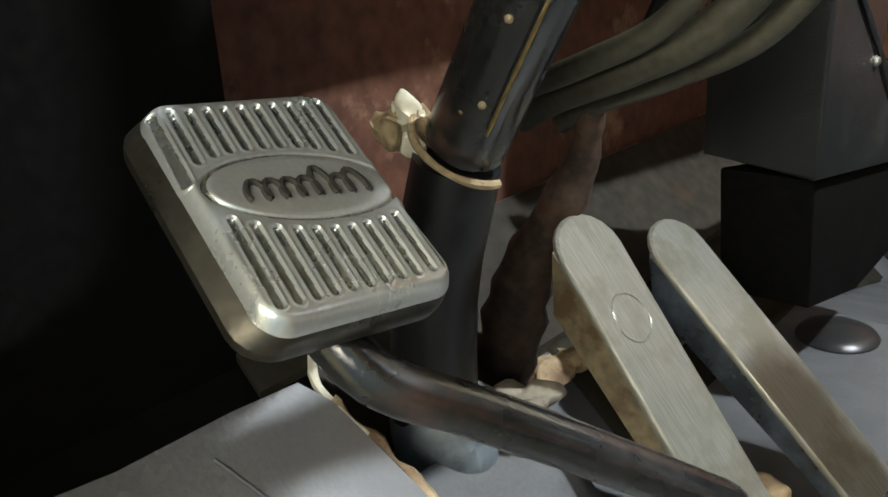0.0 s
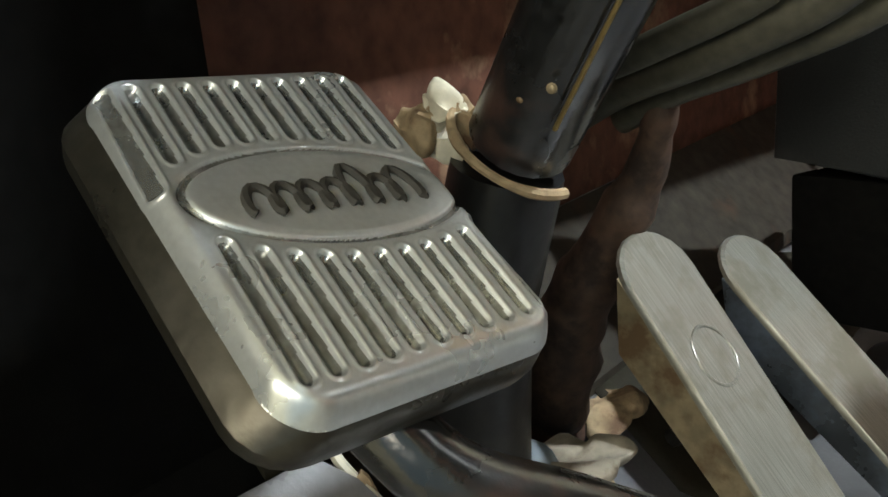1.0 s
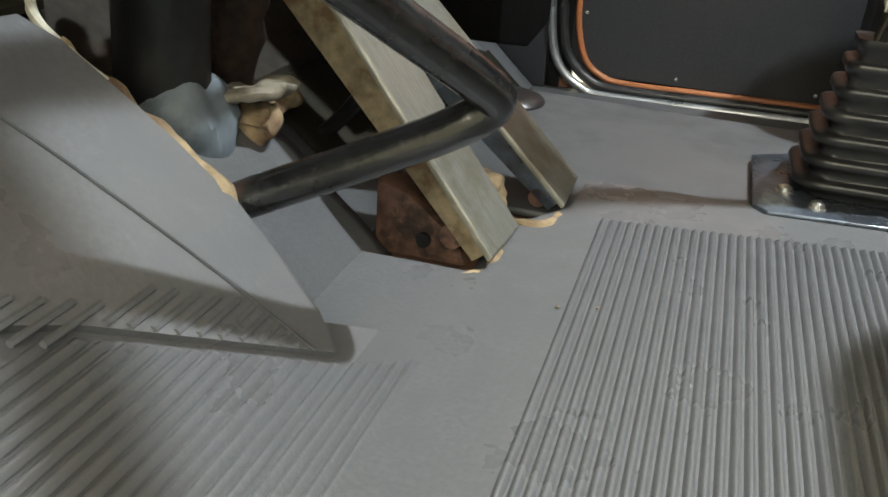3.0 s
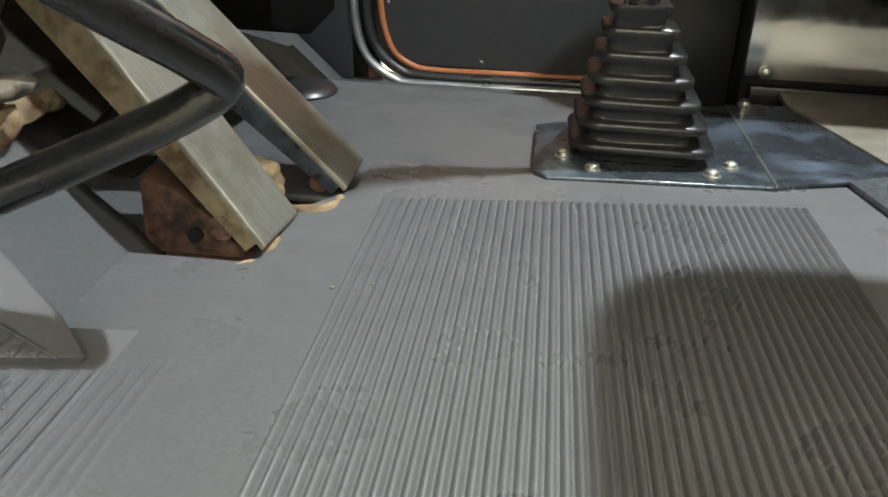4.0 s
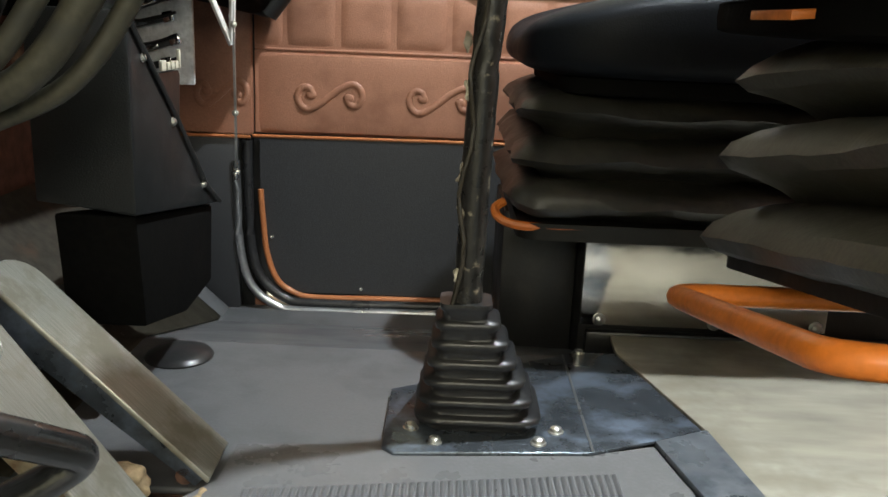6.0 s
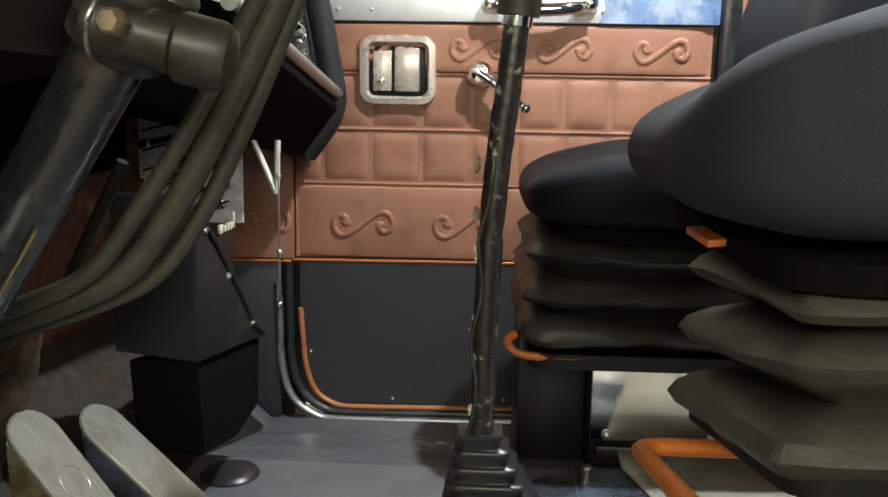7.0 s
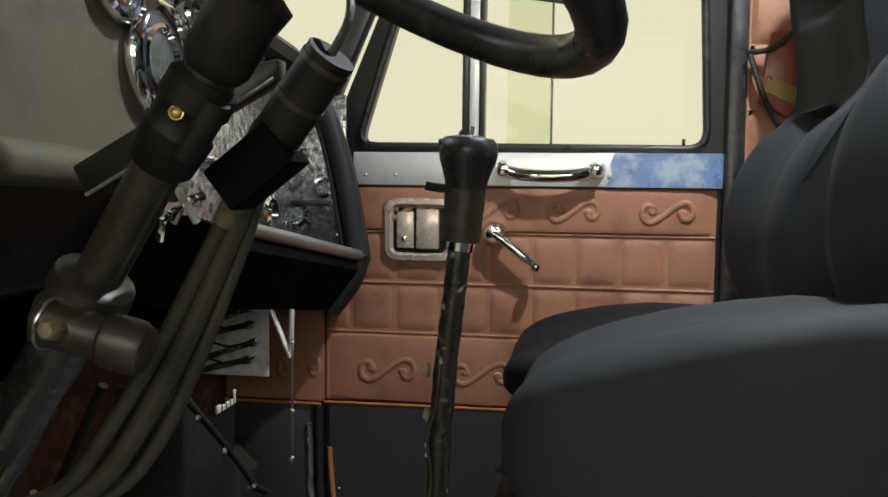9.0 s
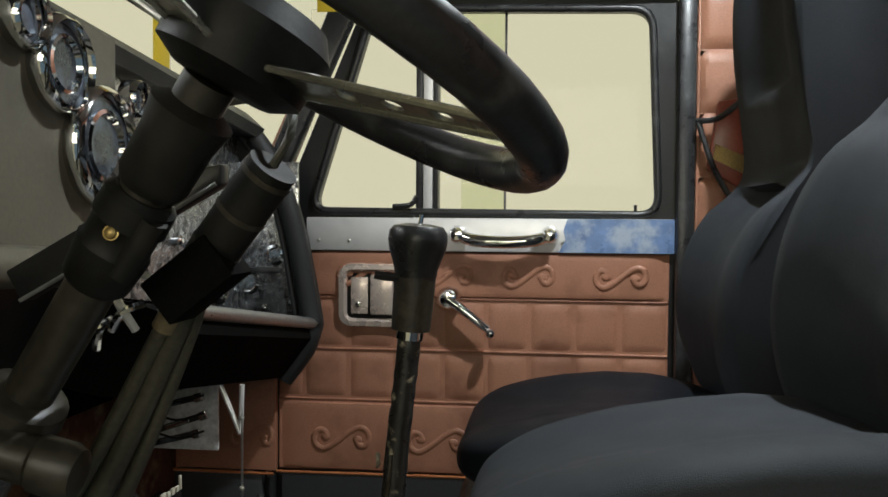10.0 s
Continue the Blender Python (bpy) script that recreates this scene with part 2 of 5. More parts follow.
def thing(name, at, label, category, group="", kind=""):
    ob = new(name)
    ob.empty_display_size = 0.02
    ob.location = at
    BASE[ob] = Vector(at)
    return tagged(ob, label, category, group, kind)


def finish(bm, sharp=38):
    bmesh.ops.recalc_face_normals(bm, faces=bm.faces[:])
    for f in bm.faces:
        f.smooth = True
    lim = radians(sharp)
    for e in bm.edges:
        if len(e.link_faces) == 2 and e.calc_face_angle(0) > lim:
            e.smooth = False


def part(name, bm, material, parent=None, label="", sharp=38):
    """One mesh object, built in world metres, under a thing or a part."""
    finish(bm, sharp)
    me = bpy.data.meshes.new(name)
    bm.to_mesh(me)
    bm.free()
    me.materials.append(material)
    ob = new(name, me)
    if parent is not None:
        ob.parent = parent
        ob.matrix_parent_inverse = Matrix.Translation(-BASE.get(parent, Vector((0, 0, 0))))
    return tagged(ob, label)


def structure(name, bm, material, label="", category=""):
    return tagged(part(name, bm, material), label, category, "", "structure")


def join(bm, other):
    me = bpy.data.meshes.new("tmp")
    other.to_mesh(me)
    other.free()
    bm.from_mesh(me)
    bpy.data.meshes.remove(me)
    return bm


def box(x0, x1, y0, y1, z0, z1, bevel=0.0, seg=2):
    bm = bmesh.new()
    bmesh.ops.create_cube(bm, size=1, matrix=Matrix.LocRotScale(((x0 + x1) / 2, (y0 + y1) / 2, (z0 + z1) / 2), None, (x1 - x0, y1 - y0, z1 - z0)))
    if bevel:
        bmesh.ops.bevel(bm, geom=bm.edges[:], offset=bevel, segments=seg, affect="EDGES", profile=0.5)
    return bm


def prism(poly, axis, lo, hi, bevel=0.0):
    """A polygon of pairs, drawn out along an axis ('x': pairs are y, z; 'y': x, z; 'z': x, y)."""
    def put(p, h):
        a, b = p
        return {"x": (h, a, b), "y": (a, h, b), "z": (a, b, h)}[axis]
    bm = bmesh.new()
    v0 = [bm.verts.new(put(p, lo)) for p in poly]
    v1 = [bm.verts.new(put(p, hi)) for p in poly]
    bm.faces.new(v0)
    bm.faces.new(v1[::-1])
    k = len(poly)
    for i in range(k):
        bm.faces.new((v0[i], v1[i], v1[(i + 1) % k], v0[(i + 1) % k]))
    bmesh.ops.recalc_face_normals(bm, faces=bm.faces[:])
    if bevel:
        bmesh.ops.bevel(bm, geom=bm.edges[:], offset=bevel, segments=2, affect="EDGES", profile=0.5)
    return bm


def smooth_path(pts, steps=6, closed=False):
    pts = [Vector(p) for p in pts]
    out, n = [], len(pts)
    for i in range(n if closed else n - 1):
        g = (lambda k: pts[k % n]) if closed else (lambda k: pts[min(max(k, 0), n - 1)])
        a, b, c, d = g(i - 1), g(i), g(i + 1), g(i + 2)
        for s in range(steps):
            t = s / steps
            out.append(0.5 * (2 * b + (c - a) * t + (2 * a - 5 * b + 4 * c - d) * t * t + (3 * b - a - 3 * c + d) * t ** 3))
    if not closed:
        out.append(pts[-1])
    return out


def tube(pts, r, sides=12, steps=6, closed=False, smooth=True, wobble=0.0):
    """A round rod along a path; r may be a number or one radius a point of the path's ends (start, end)."""
    path = smooth_path(pts, steps, closed) if smooth else [Vector(p) for p in pts]
    n = len(path)
    bm, rings = bmesh.new(), []
    up = Vector((0.013, 0.021, 1)).normalized()
    for i, p in enumerate(path):
        a = path[(i - 1) % n] if closed or i else path[0]
        b = path[(i + 1) % n] if closed or i < n - 1 else path[-1]
        d = (b - a).normalized()
        u = d.cross(up)
        u = u.normalized() if u.length > 0.05 else d.cross(Vector((0, 1, 0))).normalized()
        v = d.cross(u).normalized()
        if rings and prev_u.dot(u) < 0:
            u, v = -u, -v
        prev_u = u
        ra = r if not isinstance(r, tuple) else r[0] + (r[1] - r[0]) * i / max(1, n - 1)
        ra *= 1 + wobble * noise.noise(p * 60)
        rings.append([bm.verts.new(p + ra * (math.cos(k * 2 * math.pi / sides) * u + math.sin(k * 2 * math.pi / sides) * v)) for k in range(sides)])
    for i in range(n if closed else n - 1):
        p, q = rings[i], rings[(i + 1) % n]
        for k in range(sides):
            bm.faces.new((p[k], p[(k + 1) % sides], q[(k + 1) % sides], q[k]))
    if not closed:
        bm.faces.new(rings[0][::-1])
        bm.faces.new(rings[-1])
    return bm


def turned(profile, at, axis, sides=24):
    """A lathe: pairs of (radius, height) about an axis through at."""
    q = Vector((0, 0, 1)).rotation_difference(Vector(axis).normalized()).to_matrix()
    at, bm, rings = Vector(at), bmesh.new(), []
    for r, h in profile:
        rings.append([bm.verts.new(at + q @ Vector((max(r, 1e-4) * math.cos(k * 2 * math.pi / sides), max(r, 1e-4) * math.sin(k * 2 * math.pi / sides), h))) for k in range(sides)])
    for p, q2 in zip(rings, rings[1:]):
        for k in range(sides):
            bm.faces.new((p[k], p[(k + 1) % sides], q2[(k + 1) % sides], q2[k]))
    bm.faces.new(rings[0][::-1])
    bm.faces.new(rings[-1])
    return bm


def cushion(c, half, e=0.4, n=28, shape=None):
    """A stuffed, rounded block; shape(p) may push its points about."""
    def f(w, k):
        return math.copysign(abs(w) ** k, w)
    bm, rings = bmesh.new(), []
    for i in range(n + 1):
        a = -math.pi / 2 + math.pi * i / n
        ring = []
        for j in range(2 * n):
            b = 2 * math.pi * j / (2 * n)
            p = Vector((half[0] * f(math.cos(a), e) * f(math.cos(b), e), half[1] * f(math.cos(a), e) * f(math.sin(b), e), half[2] * f(math.sin(a), e)))
            p = Vector(c) + p
            ring.append(bm.verts.new(shape(p) if shape else p))
        rings.append(ring)
    for p, q in zip(rings, rings[1:]):
        for j in range(2 * n):
            k = (j + 1) % (2 * n)
            bm.faces.new((p[j], p[k], q[k], q[j]))
    bmesh.ops.remove_doubles(bm, verts=bm.verts[:], dist=1e-5)
    return bm


def loft(rings, caps=True):
    bm = bmesh.new()
    vs = [[bm.verts.new(p) for p in r] for r in rings]
    for p, q in zip(vs, vs[1:]):
        for k in range(len(p)):
            j = (k + 1) % len(p)
            bm.faces.new((p[k], p[j], q[j], q[k]))
    if caps:
        bm.faces.new(vs[0][::-1])
        bm.faces.new(vs[-1])
    return bm


def rounded(x0, x1, y0, y1, r, seg=5):
    out = []
    for cx, cy, a0 in ((x1 - r, y1 - r, 0), (x0 + r, y1 - r, 90), (x0 + r, y0 + r, 180), (x1 - r, y0 + r, 270)):
        for s in range(seg + 1):
            a = radians(a0 + 90 * s / seg)
            out.append((cx + r * math.cos(a), cy + r * math.sin(a)))
    return out


def bolt(at, axis, r, parent, material=None, name="bolt", label=""):
    bm = turned([(r * 1.25, 0), (r * 1.25, r * 0.25), (r, r * 0.3), (r * 0.9, r * 0.8), (r * 0.45, r * 1.05), (0, r * 1.1)], at, axis, 10)
    return part(name, bm, material or M_BOLT, parent, label)

# ---------- floor, firewall and shell ----------
LEFT, RIGHT, FRONT, REAR, TOP = -0.14, 1.50, -0.62, 1.15, 1.90


def floor_z(x, y):
    z = 0.0 if y < 0.90 else -0.145 * min(1.0, (y - 0.90) / 0.48)
    if x < -0.42:
        z += (-0.42 - x) * 0.9
    return z


def in_hole(x, y):
    w = 0.012 * noise.noise(Vector((x * 40, y * 40, 3)))
    brake = -0.335 < x < -0.236 + w and 0.368 + w < y < 0.432
    throttle = -0.265 < x < -0.205 and 0.460 < y < 0.510
    clutch = x < -0.42 + w and 0.18 < y < 0.262 + w
    return brake or throttle or clutch


bm, step, grid = bmesh.new(), 0.005, {}
nx, ny = int((REAR - FRONT) / step) + 1, int((1.47 - LEFT) / step) + 1
for i in range(nx):
    for j in range(ny):
        x, y = FRONT + i * step, LEFT + j * step
        grid[i, j] = bm.verts.new((x, y, floor_z(x, y) - 0.004 + 0.003 * noise.noise(Vector((x * 5, y * 5, 0)))))
for i in range(nx - 1):
    for j in range(ny - 1):
        if not in_hole(FRONT + (i + 0.5) * step, LEFT + (j + 0.5) * step):
            bm.faces.new((grid[i, j], grid[i + 1, j], grid[i + 1, j + 1], grid[i, j + 1]))
floor = structure("floor", bm, M_TOE, "cab floor lined with worn grey vinyl, holes at the pedals", "floor")
sol = floor.modifiers.new("thickness", "SOLIDIFY")
sol.thickness, sol.offset = 0.006, 0
structure("pedal_pan", box(-0.42, -0.19, 0.35, 0.52, -0.019, -0.010), M_BRIGHTRUST, "rusty steel pan under the treadles", "floor pan")
structure("toe_front", prism([(-0.497, 0.079), (-0.61, 0.182), (-0.61, 0.165), (-0.497, 0.062)], "y", 0.225, 1.40), M_GRIME, "grimy bare steel below the firewall", "toe board")
# thin dark sheet laid on the floor as the shade below the heater
bm, rows = bmesh.new(), []
for i in range(12):
    row = []
    for j in range(41):
        y = 0.515 + 0.885 * j / 40
        x = -0.498 + (0.106 - 0.055 * max(0.0, y - 0.88)) * i / 11
        row.append(bm.verts.new((x, y, floor_z(x, y) + 0.0012 + 0.0008 * noise.noise(Vector((x * 30, y * 30, 2))))))
    rows.append(row)
for p, q in zip(rows, rows[1:]):
    for k in range(40):
        bm.faces.new((p[k], p[k + 1], q[k + 1], q[k]))
shade_sheet = structure("toe_shade_sheet", bm, M_OLIVE, "dark olive sheet standing in for shade under the heater", "lining")
sol = shade_sheet.modifiers.new("thickness", "SOLIDIFY")
sol.thickness, sol.offset = 0.0008, -1
structure("underfloor", box(FRONT, REAR, LEFT, RIGHT, -0.24, -0.20), M_RUST, "rusty steel floor pan under the lining", "floor pan")
structure("wall_front", box(FRONT - 0.04, FRONT, LEFT - 0.05, RIGHT + 0.05, -0.24, 0.86), M_RUST, "rusty red-brown painted steel firewall", "wall")
# added dark sheet in place of the shadow under the dashboard
structure("firewall_shade_sheet", box(FRONT + 0.001, FRONT + 0.012, LEFT + 0.004, 1.19, 0.43, 0.74, 0.003), M_MATTE, "near-black sheet standing in for shade on the upper firewall", "insulation")
structure("wall_rear", box(REAR, REAR + 0.04, LEFT - 0.05, RIGHT + 0.05, -0.24, TOP), M_LEATHER, "tan leather rear wall of the cab", "wall")
structure("ceiling", box(FRONT - 0.04, REAR + 0.04, LEFT - 0.05, RIGHT + 0.05, TOP, TOP + 0.04), M_HEADLINER, "grey cloth headliner", "ceiling")


def wall_with_openings(name, y0, y1, poly, holes, material, label):
    """A side wall in the plane of x and z with openings cut right through."""
    bm = bmesh.new()
    edges = []
    for ring in [poly] + holes:
        vs = [bm.verts.new((x, y0, z)) for x, z in ring]
        edges += [bm.edges.new((vs[k], vs[(k + 1) % len(vs)])) for k in range(len(vs))]
    res = bmesh.ops.triangle_fill(bm, use_beauty=True, use_dissolve=False, edges=edges)
    faces = [f for f in res["geom"] if isinstance(f, bmesh.types.BMFace)]
    ext = bmesh.ops.extrude_face_region(bm, geom=faces)
    bmesh.ops.translate(bm, verts=[v for v in ext["geom"] if isinstance(v, bmesh.types.BMVert)], vec=(0, y1 - y0, 0))
    return structure(name, bm, material, label, "wall")


def round_poly(pts, r, seg=5):
    out, n = [], len(pts)
    for i in range(n):
        a, b, c = Vector(pts[i - 1]), Vector(pts[i]), Vector(pts[(i + 1) % n])
        u, v = (a - b).normalized(), (c - b).normalized()
        for s in range(seg + 1):
            t = s / seg
            p, q = b + u * r * (1 - t), b + v * r * t
            out.append(tuple((1 - t) * (b + u * r * (1 - t)) + t * (b + v * r * t)))
    return out


SHELL = [(FRONT - 0.04, -0.24), (REAR + 0.04, -0.24), (REAR + 0.04, TOP), (FRONT - 0.04, TOP)]
wall_with_openings("wall_left", LEFT - 0.05, LEFT, SHELL, [round_poly([(-0.38, -0.16), (0.62, -0.16), (0.62, 1.36), (-0.20, 1.36), (-0.36, 0.85)], 0.06)], M_BLACK, "black cab side with the driver's doorway open")
DOORHOLE = round_poly([(-0.395, -0.150), (0.545, -0.145), (0.545, 1.34), (-0.17, 1.34), (-0.395, 0.80)], 0.075, 6)
SIDE = [(FRONT - 0.04, -0.24), (REAR + 0.04, -0.24), (REAR + 0.04, TOP), (-0.20, TOP), (-0.20, 1.372), (-0.432, 0.86), (FRONT - 0.04, 0.86)]
wall_with_openings("wall_right", RIGHT + 0.004, RIGHT + 0.05, SIDE, [DOORHOLE], M_LEATHER, "tan leather cab side round the passenger's door")

# windscreen frame and posts
structure("windscreen_header", box(FRONT - 0.04, FRONT + 0.02, LEFT, RIGHT, 1.40, TOP), M_BLACK, "black windscreen header", "window frame")
structure("windscreen_post", box(FRONT - 0.03, FRONT + 0.02, 0.66, 0.70, 0.86, 1.40), M_BLACK, "black windscreen centre post", "window frame")
pane = structure("windscreen_glass", box(FRONT - 0.025, FRONT - 0.019, LEFT, RIGHT, 0.86, 1.40), M_GLASS, "clear windscreen glass", "window")
pane.visible_shadow = False
pane = structure("windscreen_side", prism([(FRONT - 0.018, 0.862), (-0.434, 0.862), (-0.204, 1.372), (-0.204, TOP - 0.002), (FRONT - 0.018, TOP - 0.002)], "y", RIGHT + 0.02, RIGHT + 0.026), M_GLASS, "clear wrapped end of the windscreen", "window")
pane.visible_shadow = False
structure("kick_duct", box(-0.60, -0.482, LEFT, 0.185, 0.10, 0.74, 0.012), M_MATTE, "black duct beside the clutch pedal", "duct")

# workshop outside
# two self-lit walls: their brightness is emission
structure("backdrop", box(-7, 8, 4.6, 4.65, -1.42, 6), M_WALL, "pale yellow workshop wall, made to glow", "wall")
structure("backdrop_ahead", box(-6.05, -6.0, -6, 4.6, -1.42, 6), M_WALL, "pale yellow workshop wall ahead, made to glow", "wall")
# unseen walls behind the camera, added for the metal to mirror
structure("reflected_wall_pale", box(-6, 0.50, -3.05, -3.0, -1.42, 6), M_PALE, "unseen pale wall behind the open door, added for reflections", "wall")
structure("reflected_wall_blue", box(0.50, 8, -3.06, -3.0, -1.42, 6), M_BLUE, "unseen blue wall beside it, added for reflections", "wall")

structure("ground", box(-6.04, 8, -3.0, 4.6, -1.42, -1.40), M_CONCRETE, "grey concrete workshop floor under the cab", "floor")

# ---------- mats ----------
mat_thing = thing("floor_mat", (0.0, 0.2, 0.0), "grey ribbed rubber floor mat, worn and dusty", "floor mat")


bm = prism([(-0.335, LEFT + 0.01), (0.268, LEFT + 0.01), (0.305, 0.405), (0.262, 0.628), (0.19, 0.602), (-0.13, 0.60), (-0.188, 0.594), (-0.19, 0.52), (-0.225, 0.47), (-0.226, 0.40), (-0.232, 0.363), (-0.333, 0.361)], "z", 0.000, 0.005)
part("sheet", bm, M_MAT, mat_thing)
bm = bmesh.new()


def rib(bm, x, y0, y1, z, w=0.0060, h=0.0046):
    rows = []
    for y, hh in ((y0, 0), (y0 + 0.004, h), (y1 - 0.006, h), (y1, 0)):
        rows.append([bm.verts.new((x + w * (k / 6 - 0.5), y, z + hh * math.sin(math.pi * k / 6) ** 0.8)) for k in range(7)])
    for p, q in zip(rows, rows[1:]):
        for k in range(6):
            bm.faces.new((p[k], p[k + 1], q[k + 1], q[k]))


x = -0.158
while x < 0.214:
    rib(bm, x, LEFT + 0.015, 0.505 + 0.16 * (x + 0.153), 0.005)
    x += 0.0076


def low_edge(x):
    """Where the toe mat's lifted lower edge runs."""
    return 0.200 + (x + 0.283) * (1.75 if x > -0.353 else 2.05)


x = -0.236
while x > -0.425:
    z = 0.005 if x > -0.27 else -0.27 - x + 0.005
    end = min(0.232 + (x + 0.236) * 0.5, low_edge(x) - 0.010)
    if end > LEFT + 0.04:
        rib(bm, x, LEFT + 0.015, end, z)
    x -= 0.0078 if x > -0.27 else 0.0055
part("ribs", bm, M_MAT, mat_thing, "", 85)
bm = loft([[Vector((x, y, -0.27 - x + h)) for x, y in ((-0.268, LEFT + 0.012), (-0.268, 0.262), (-0.300, 0.205), (-0.352, 0.09), (-0.436, LEFT + 0.012))] for h in (0.0, 0.005)])
part("toe_end", bm, M_MAT, mat_thing)

# raised mat on the toe board, left of the clutch opening
toe = thing("toe_mat", (-0.40, 0.05, 0.0), "grey rubber toe-board mat lifting along its lower edge", "floor mat")
TOE = [(-0.282, 0.203), (-0.300, 0.216), (-0.320, 0.220), (-0.356, 0.224), (-0.393, 0.217), (-0.425, 0.206), (-0.447, 0.198), (-0.462, 0.184), (-0.464, 0.135), (-0.464, 0.06), (-0.478, LEFT + 0.01), (-0.445, LEFT + 0.01), (-0.353, 0.078)]


def seam_y(x):
    """Where the seam runs between the toe mat's ribbed foot and its plain upper part."""
    return 0.187 + (x + 0.292) * (0.34 + 0.9 * max(0.0, -0.292 - x))


def on_toe(p, lift):
    x, y = p
    return Vector((x + 0.7 * lift, y, -0.27 - x + 0.7 * lift))


bm = loft([[on_toe(p, -0.004) for p in TOE], [on_toe(p, 0.010) for p in TOE]])
part("sheet", bm, M_MAT, toe)
bm = bmesh.new()
x = -0.297
while x > -0.46:
    y0, y1 = low_edge(x) + 0.003, min(seam_y(x) - 0.002, low_edge(x) + 0.042)
    join(bm, tube([on_toe((x, y0), 0.010), on_toe((x, y1), 0.010)], 0.0022, 6, 1, False, False))
    x -= 0.0058
part("ribs", bm, M_MAT, toe)
bm = tube([on_toe((x, seam_y(x)), 0.0105) for x in (-0.290, -0.324, -0.355, -0.390, -0.420, -0.450)], 0.0011, 6)
part("seam", bm, M_TOE, toe, "darker seam across the mat")
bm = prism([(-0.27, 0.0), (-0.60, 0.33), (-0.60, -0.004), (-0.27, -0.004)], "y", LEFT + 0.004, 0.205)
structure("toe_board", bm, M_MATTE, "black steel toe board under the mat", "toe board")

structure("toe_board_lining", prism([(-0.462, 0.201), (-0.56, 0.299), (-0.56, 0.294), (-0.462, 0.196)], "y", 0.16, 0.213), M_OLIVE, "olive vinyl on the toe board by the clutch opening", "lining")
# sloping panel between the clutch opening and the brake treadle, with the shaft's crumpled boot
bm, rows = bmesh.new(), []
for i in range(15):
    f = i / 14
    x = -0.314 - 0.114 * f
    y0, y1 = 0.258 - 0.020 * f + 0.004 * noise.noise(Vector((x * 60, 1, 0))), 0.392 - 0.012 * f + 0.005 * noise.noise(Vector((x * 70, 7, 0)))
    rows.append([bm.verts.new((x, y0 + (y1 - y0) * k / 10, 0.003 - 0.330 - x + 0.004 * math.sin(f * 3.1) * noise.noise(Vector((x * 25, k * 0.4, 0))))) for k in range(11)])
for p, q in zip(rows, rows[1:]):
    for k in range(10):
        bm.faces.new((p[k], p[k + 1], q[k + 1], q[k]))
toe_panel = structure("toe_panel", bm, M_TOE, "worn grey vinyl toe panel torn along its upper edge", "toe board")
sol = toe_panel.modifiers.new("thickness", "SOLIDIFY")
sol.thickness = 0.005
bootie = thing("shaft_boot", (-0.447, 0.312, 0.06), "crumpled blue-grey boot round the foot of the steering shaft", "boot")
part("cloth", cushion((-0.446, 0.310, 0.098), (0.040, 0.040, 0.044), 0.8, 18, lambda p: p + 0.010 * Vector((noise.noise(p * 42), noise.noise(p * 38 + Vector((5, 0, 0))), noise.noise(p * 40 + Vector((0, 9, 0)))))), M_BOOTIE, bootie)
part("hem", tube([(-0.446 + 0.036 * math.cos(a), 0.308 + 0.036 * math.sin(a), 0.070 - 0.8 * 0.030 * math.cos(a)) for a in (k / 8 * math.pi for k in range(16))], 0.003, 6, 2, True, True, 0.3), M_GROOVE, bootie, "dark rubber hem")
# torn foam round the openings
foam = thing("torn_foam_edge", (-0.38, 0.23, 0.10), "yellowed torn foam round the clutch opening", "insulation")
part("strip", tube([on_toe((-0.352, 0.225), 0.002), on_toe((-0.372, 0.225), 0.004), on_toe((-0.398, 0.219), 0.005), on_toe((-0.420, 0.212), 0.004), on_toe((-0.448, 0.199), 0.003)], 0.0048, 8, wobble=1.6), M_FOAM, foam)
part("lining", tube([on_toe((-0.426, 0.207), 0.006), on_toe((-0.456, 0.197), 0.006), on_toe((-0.476, 0.213), 0.006), on_toe((-0.505, 0.250), 0.010), on_toe((-0.530, 0.276), 0.012)], 0.0035, 8, wobble=0.3), M_CREAM, foam, "pale curled lining edge")
foam2 = thing("torn_foam_edge", (-0.29, 0.40, 0.0), "torn foam and rust round the brake treadle opening", "insulation")
part("strip", tube([(-0.300, 0.353, -0.002), (-0.270, 0.352, 0.0), (-0.243, 0.358, 0.001), (-0.228, 0.385, 0.002), (-0.228, 0.43, 0.003), (-0.236, 0.462, 0.003)], 0.0030, 8, wobble=1.6), M_FOAM, foam2)
part("strip", tube([(-0.262, 0.462, 0.004), (-0.232, 0.465, 0.006), (-0.205, 0.472, 0.004), (-0.198, 0.50, 0.003)], 0.0045, 8, wobble=0.9), M_FOAM, foam2)
part("lump", cushion((-0.262, 0.47, 0.025), (0.022, 0.02, 0.02), 0.9, 20, lambda p: p + 0.006 * Vector((noise.noise(p * 90), noise.noise(p * 80 + Vector((5, 0, 0))), 0))), M_FOAM, foam2, sharp=80)
part("tuft", cushion((-0.408, 0.356, 0.098), (0.020, 0.018, 0.013), 0.9, 20, lambda p: p + 0.010 * Vector((noise.noise(p * 60), noise.noise(p * 55 + Vector((5, 0, 0))), noise.noise(p * 50)))), M_FOAM, foam2, "browned foam tuft", 80)
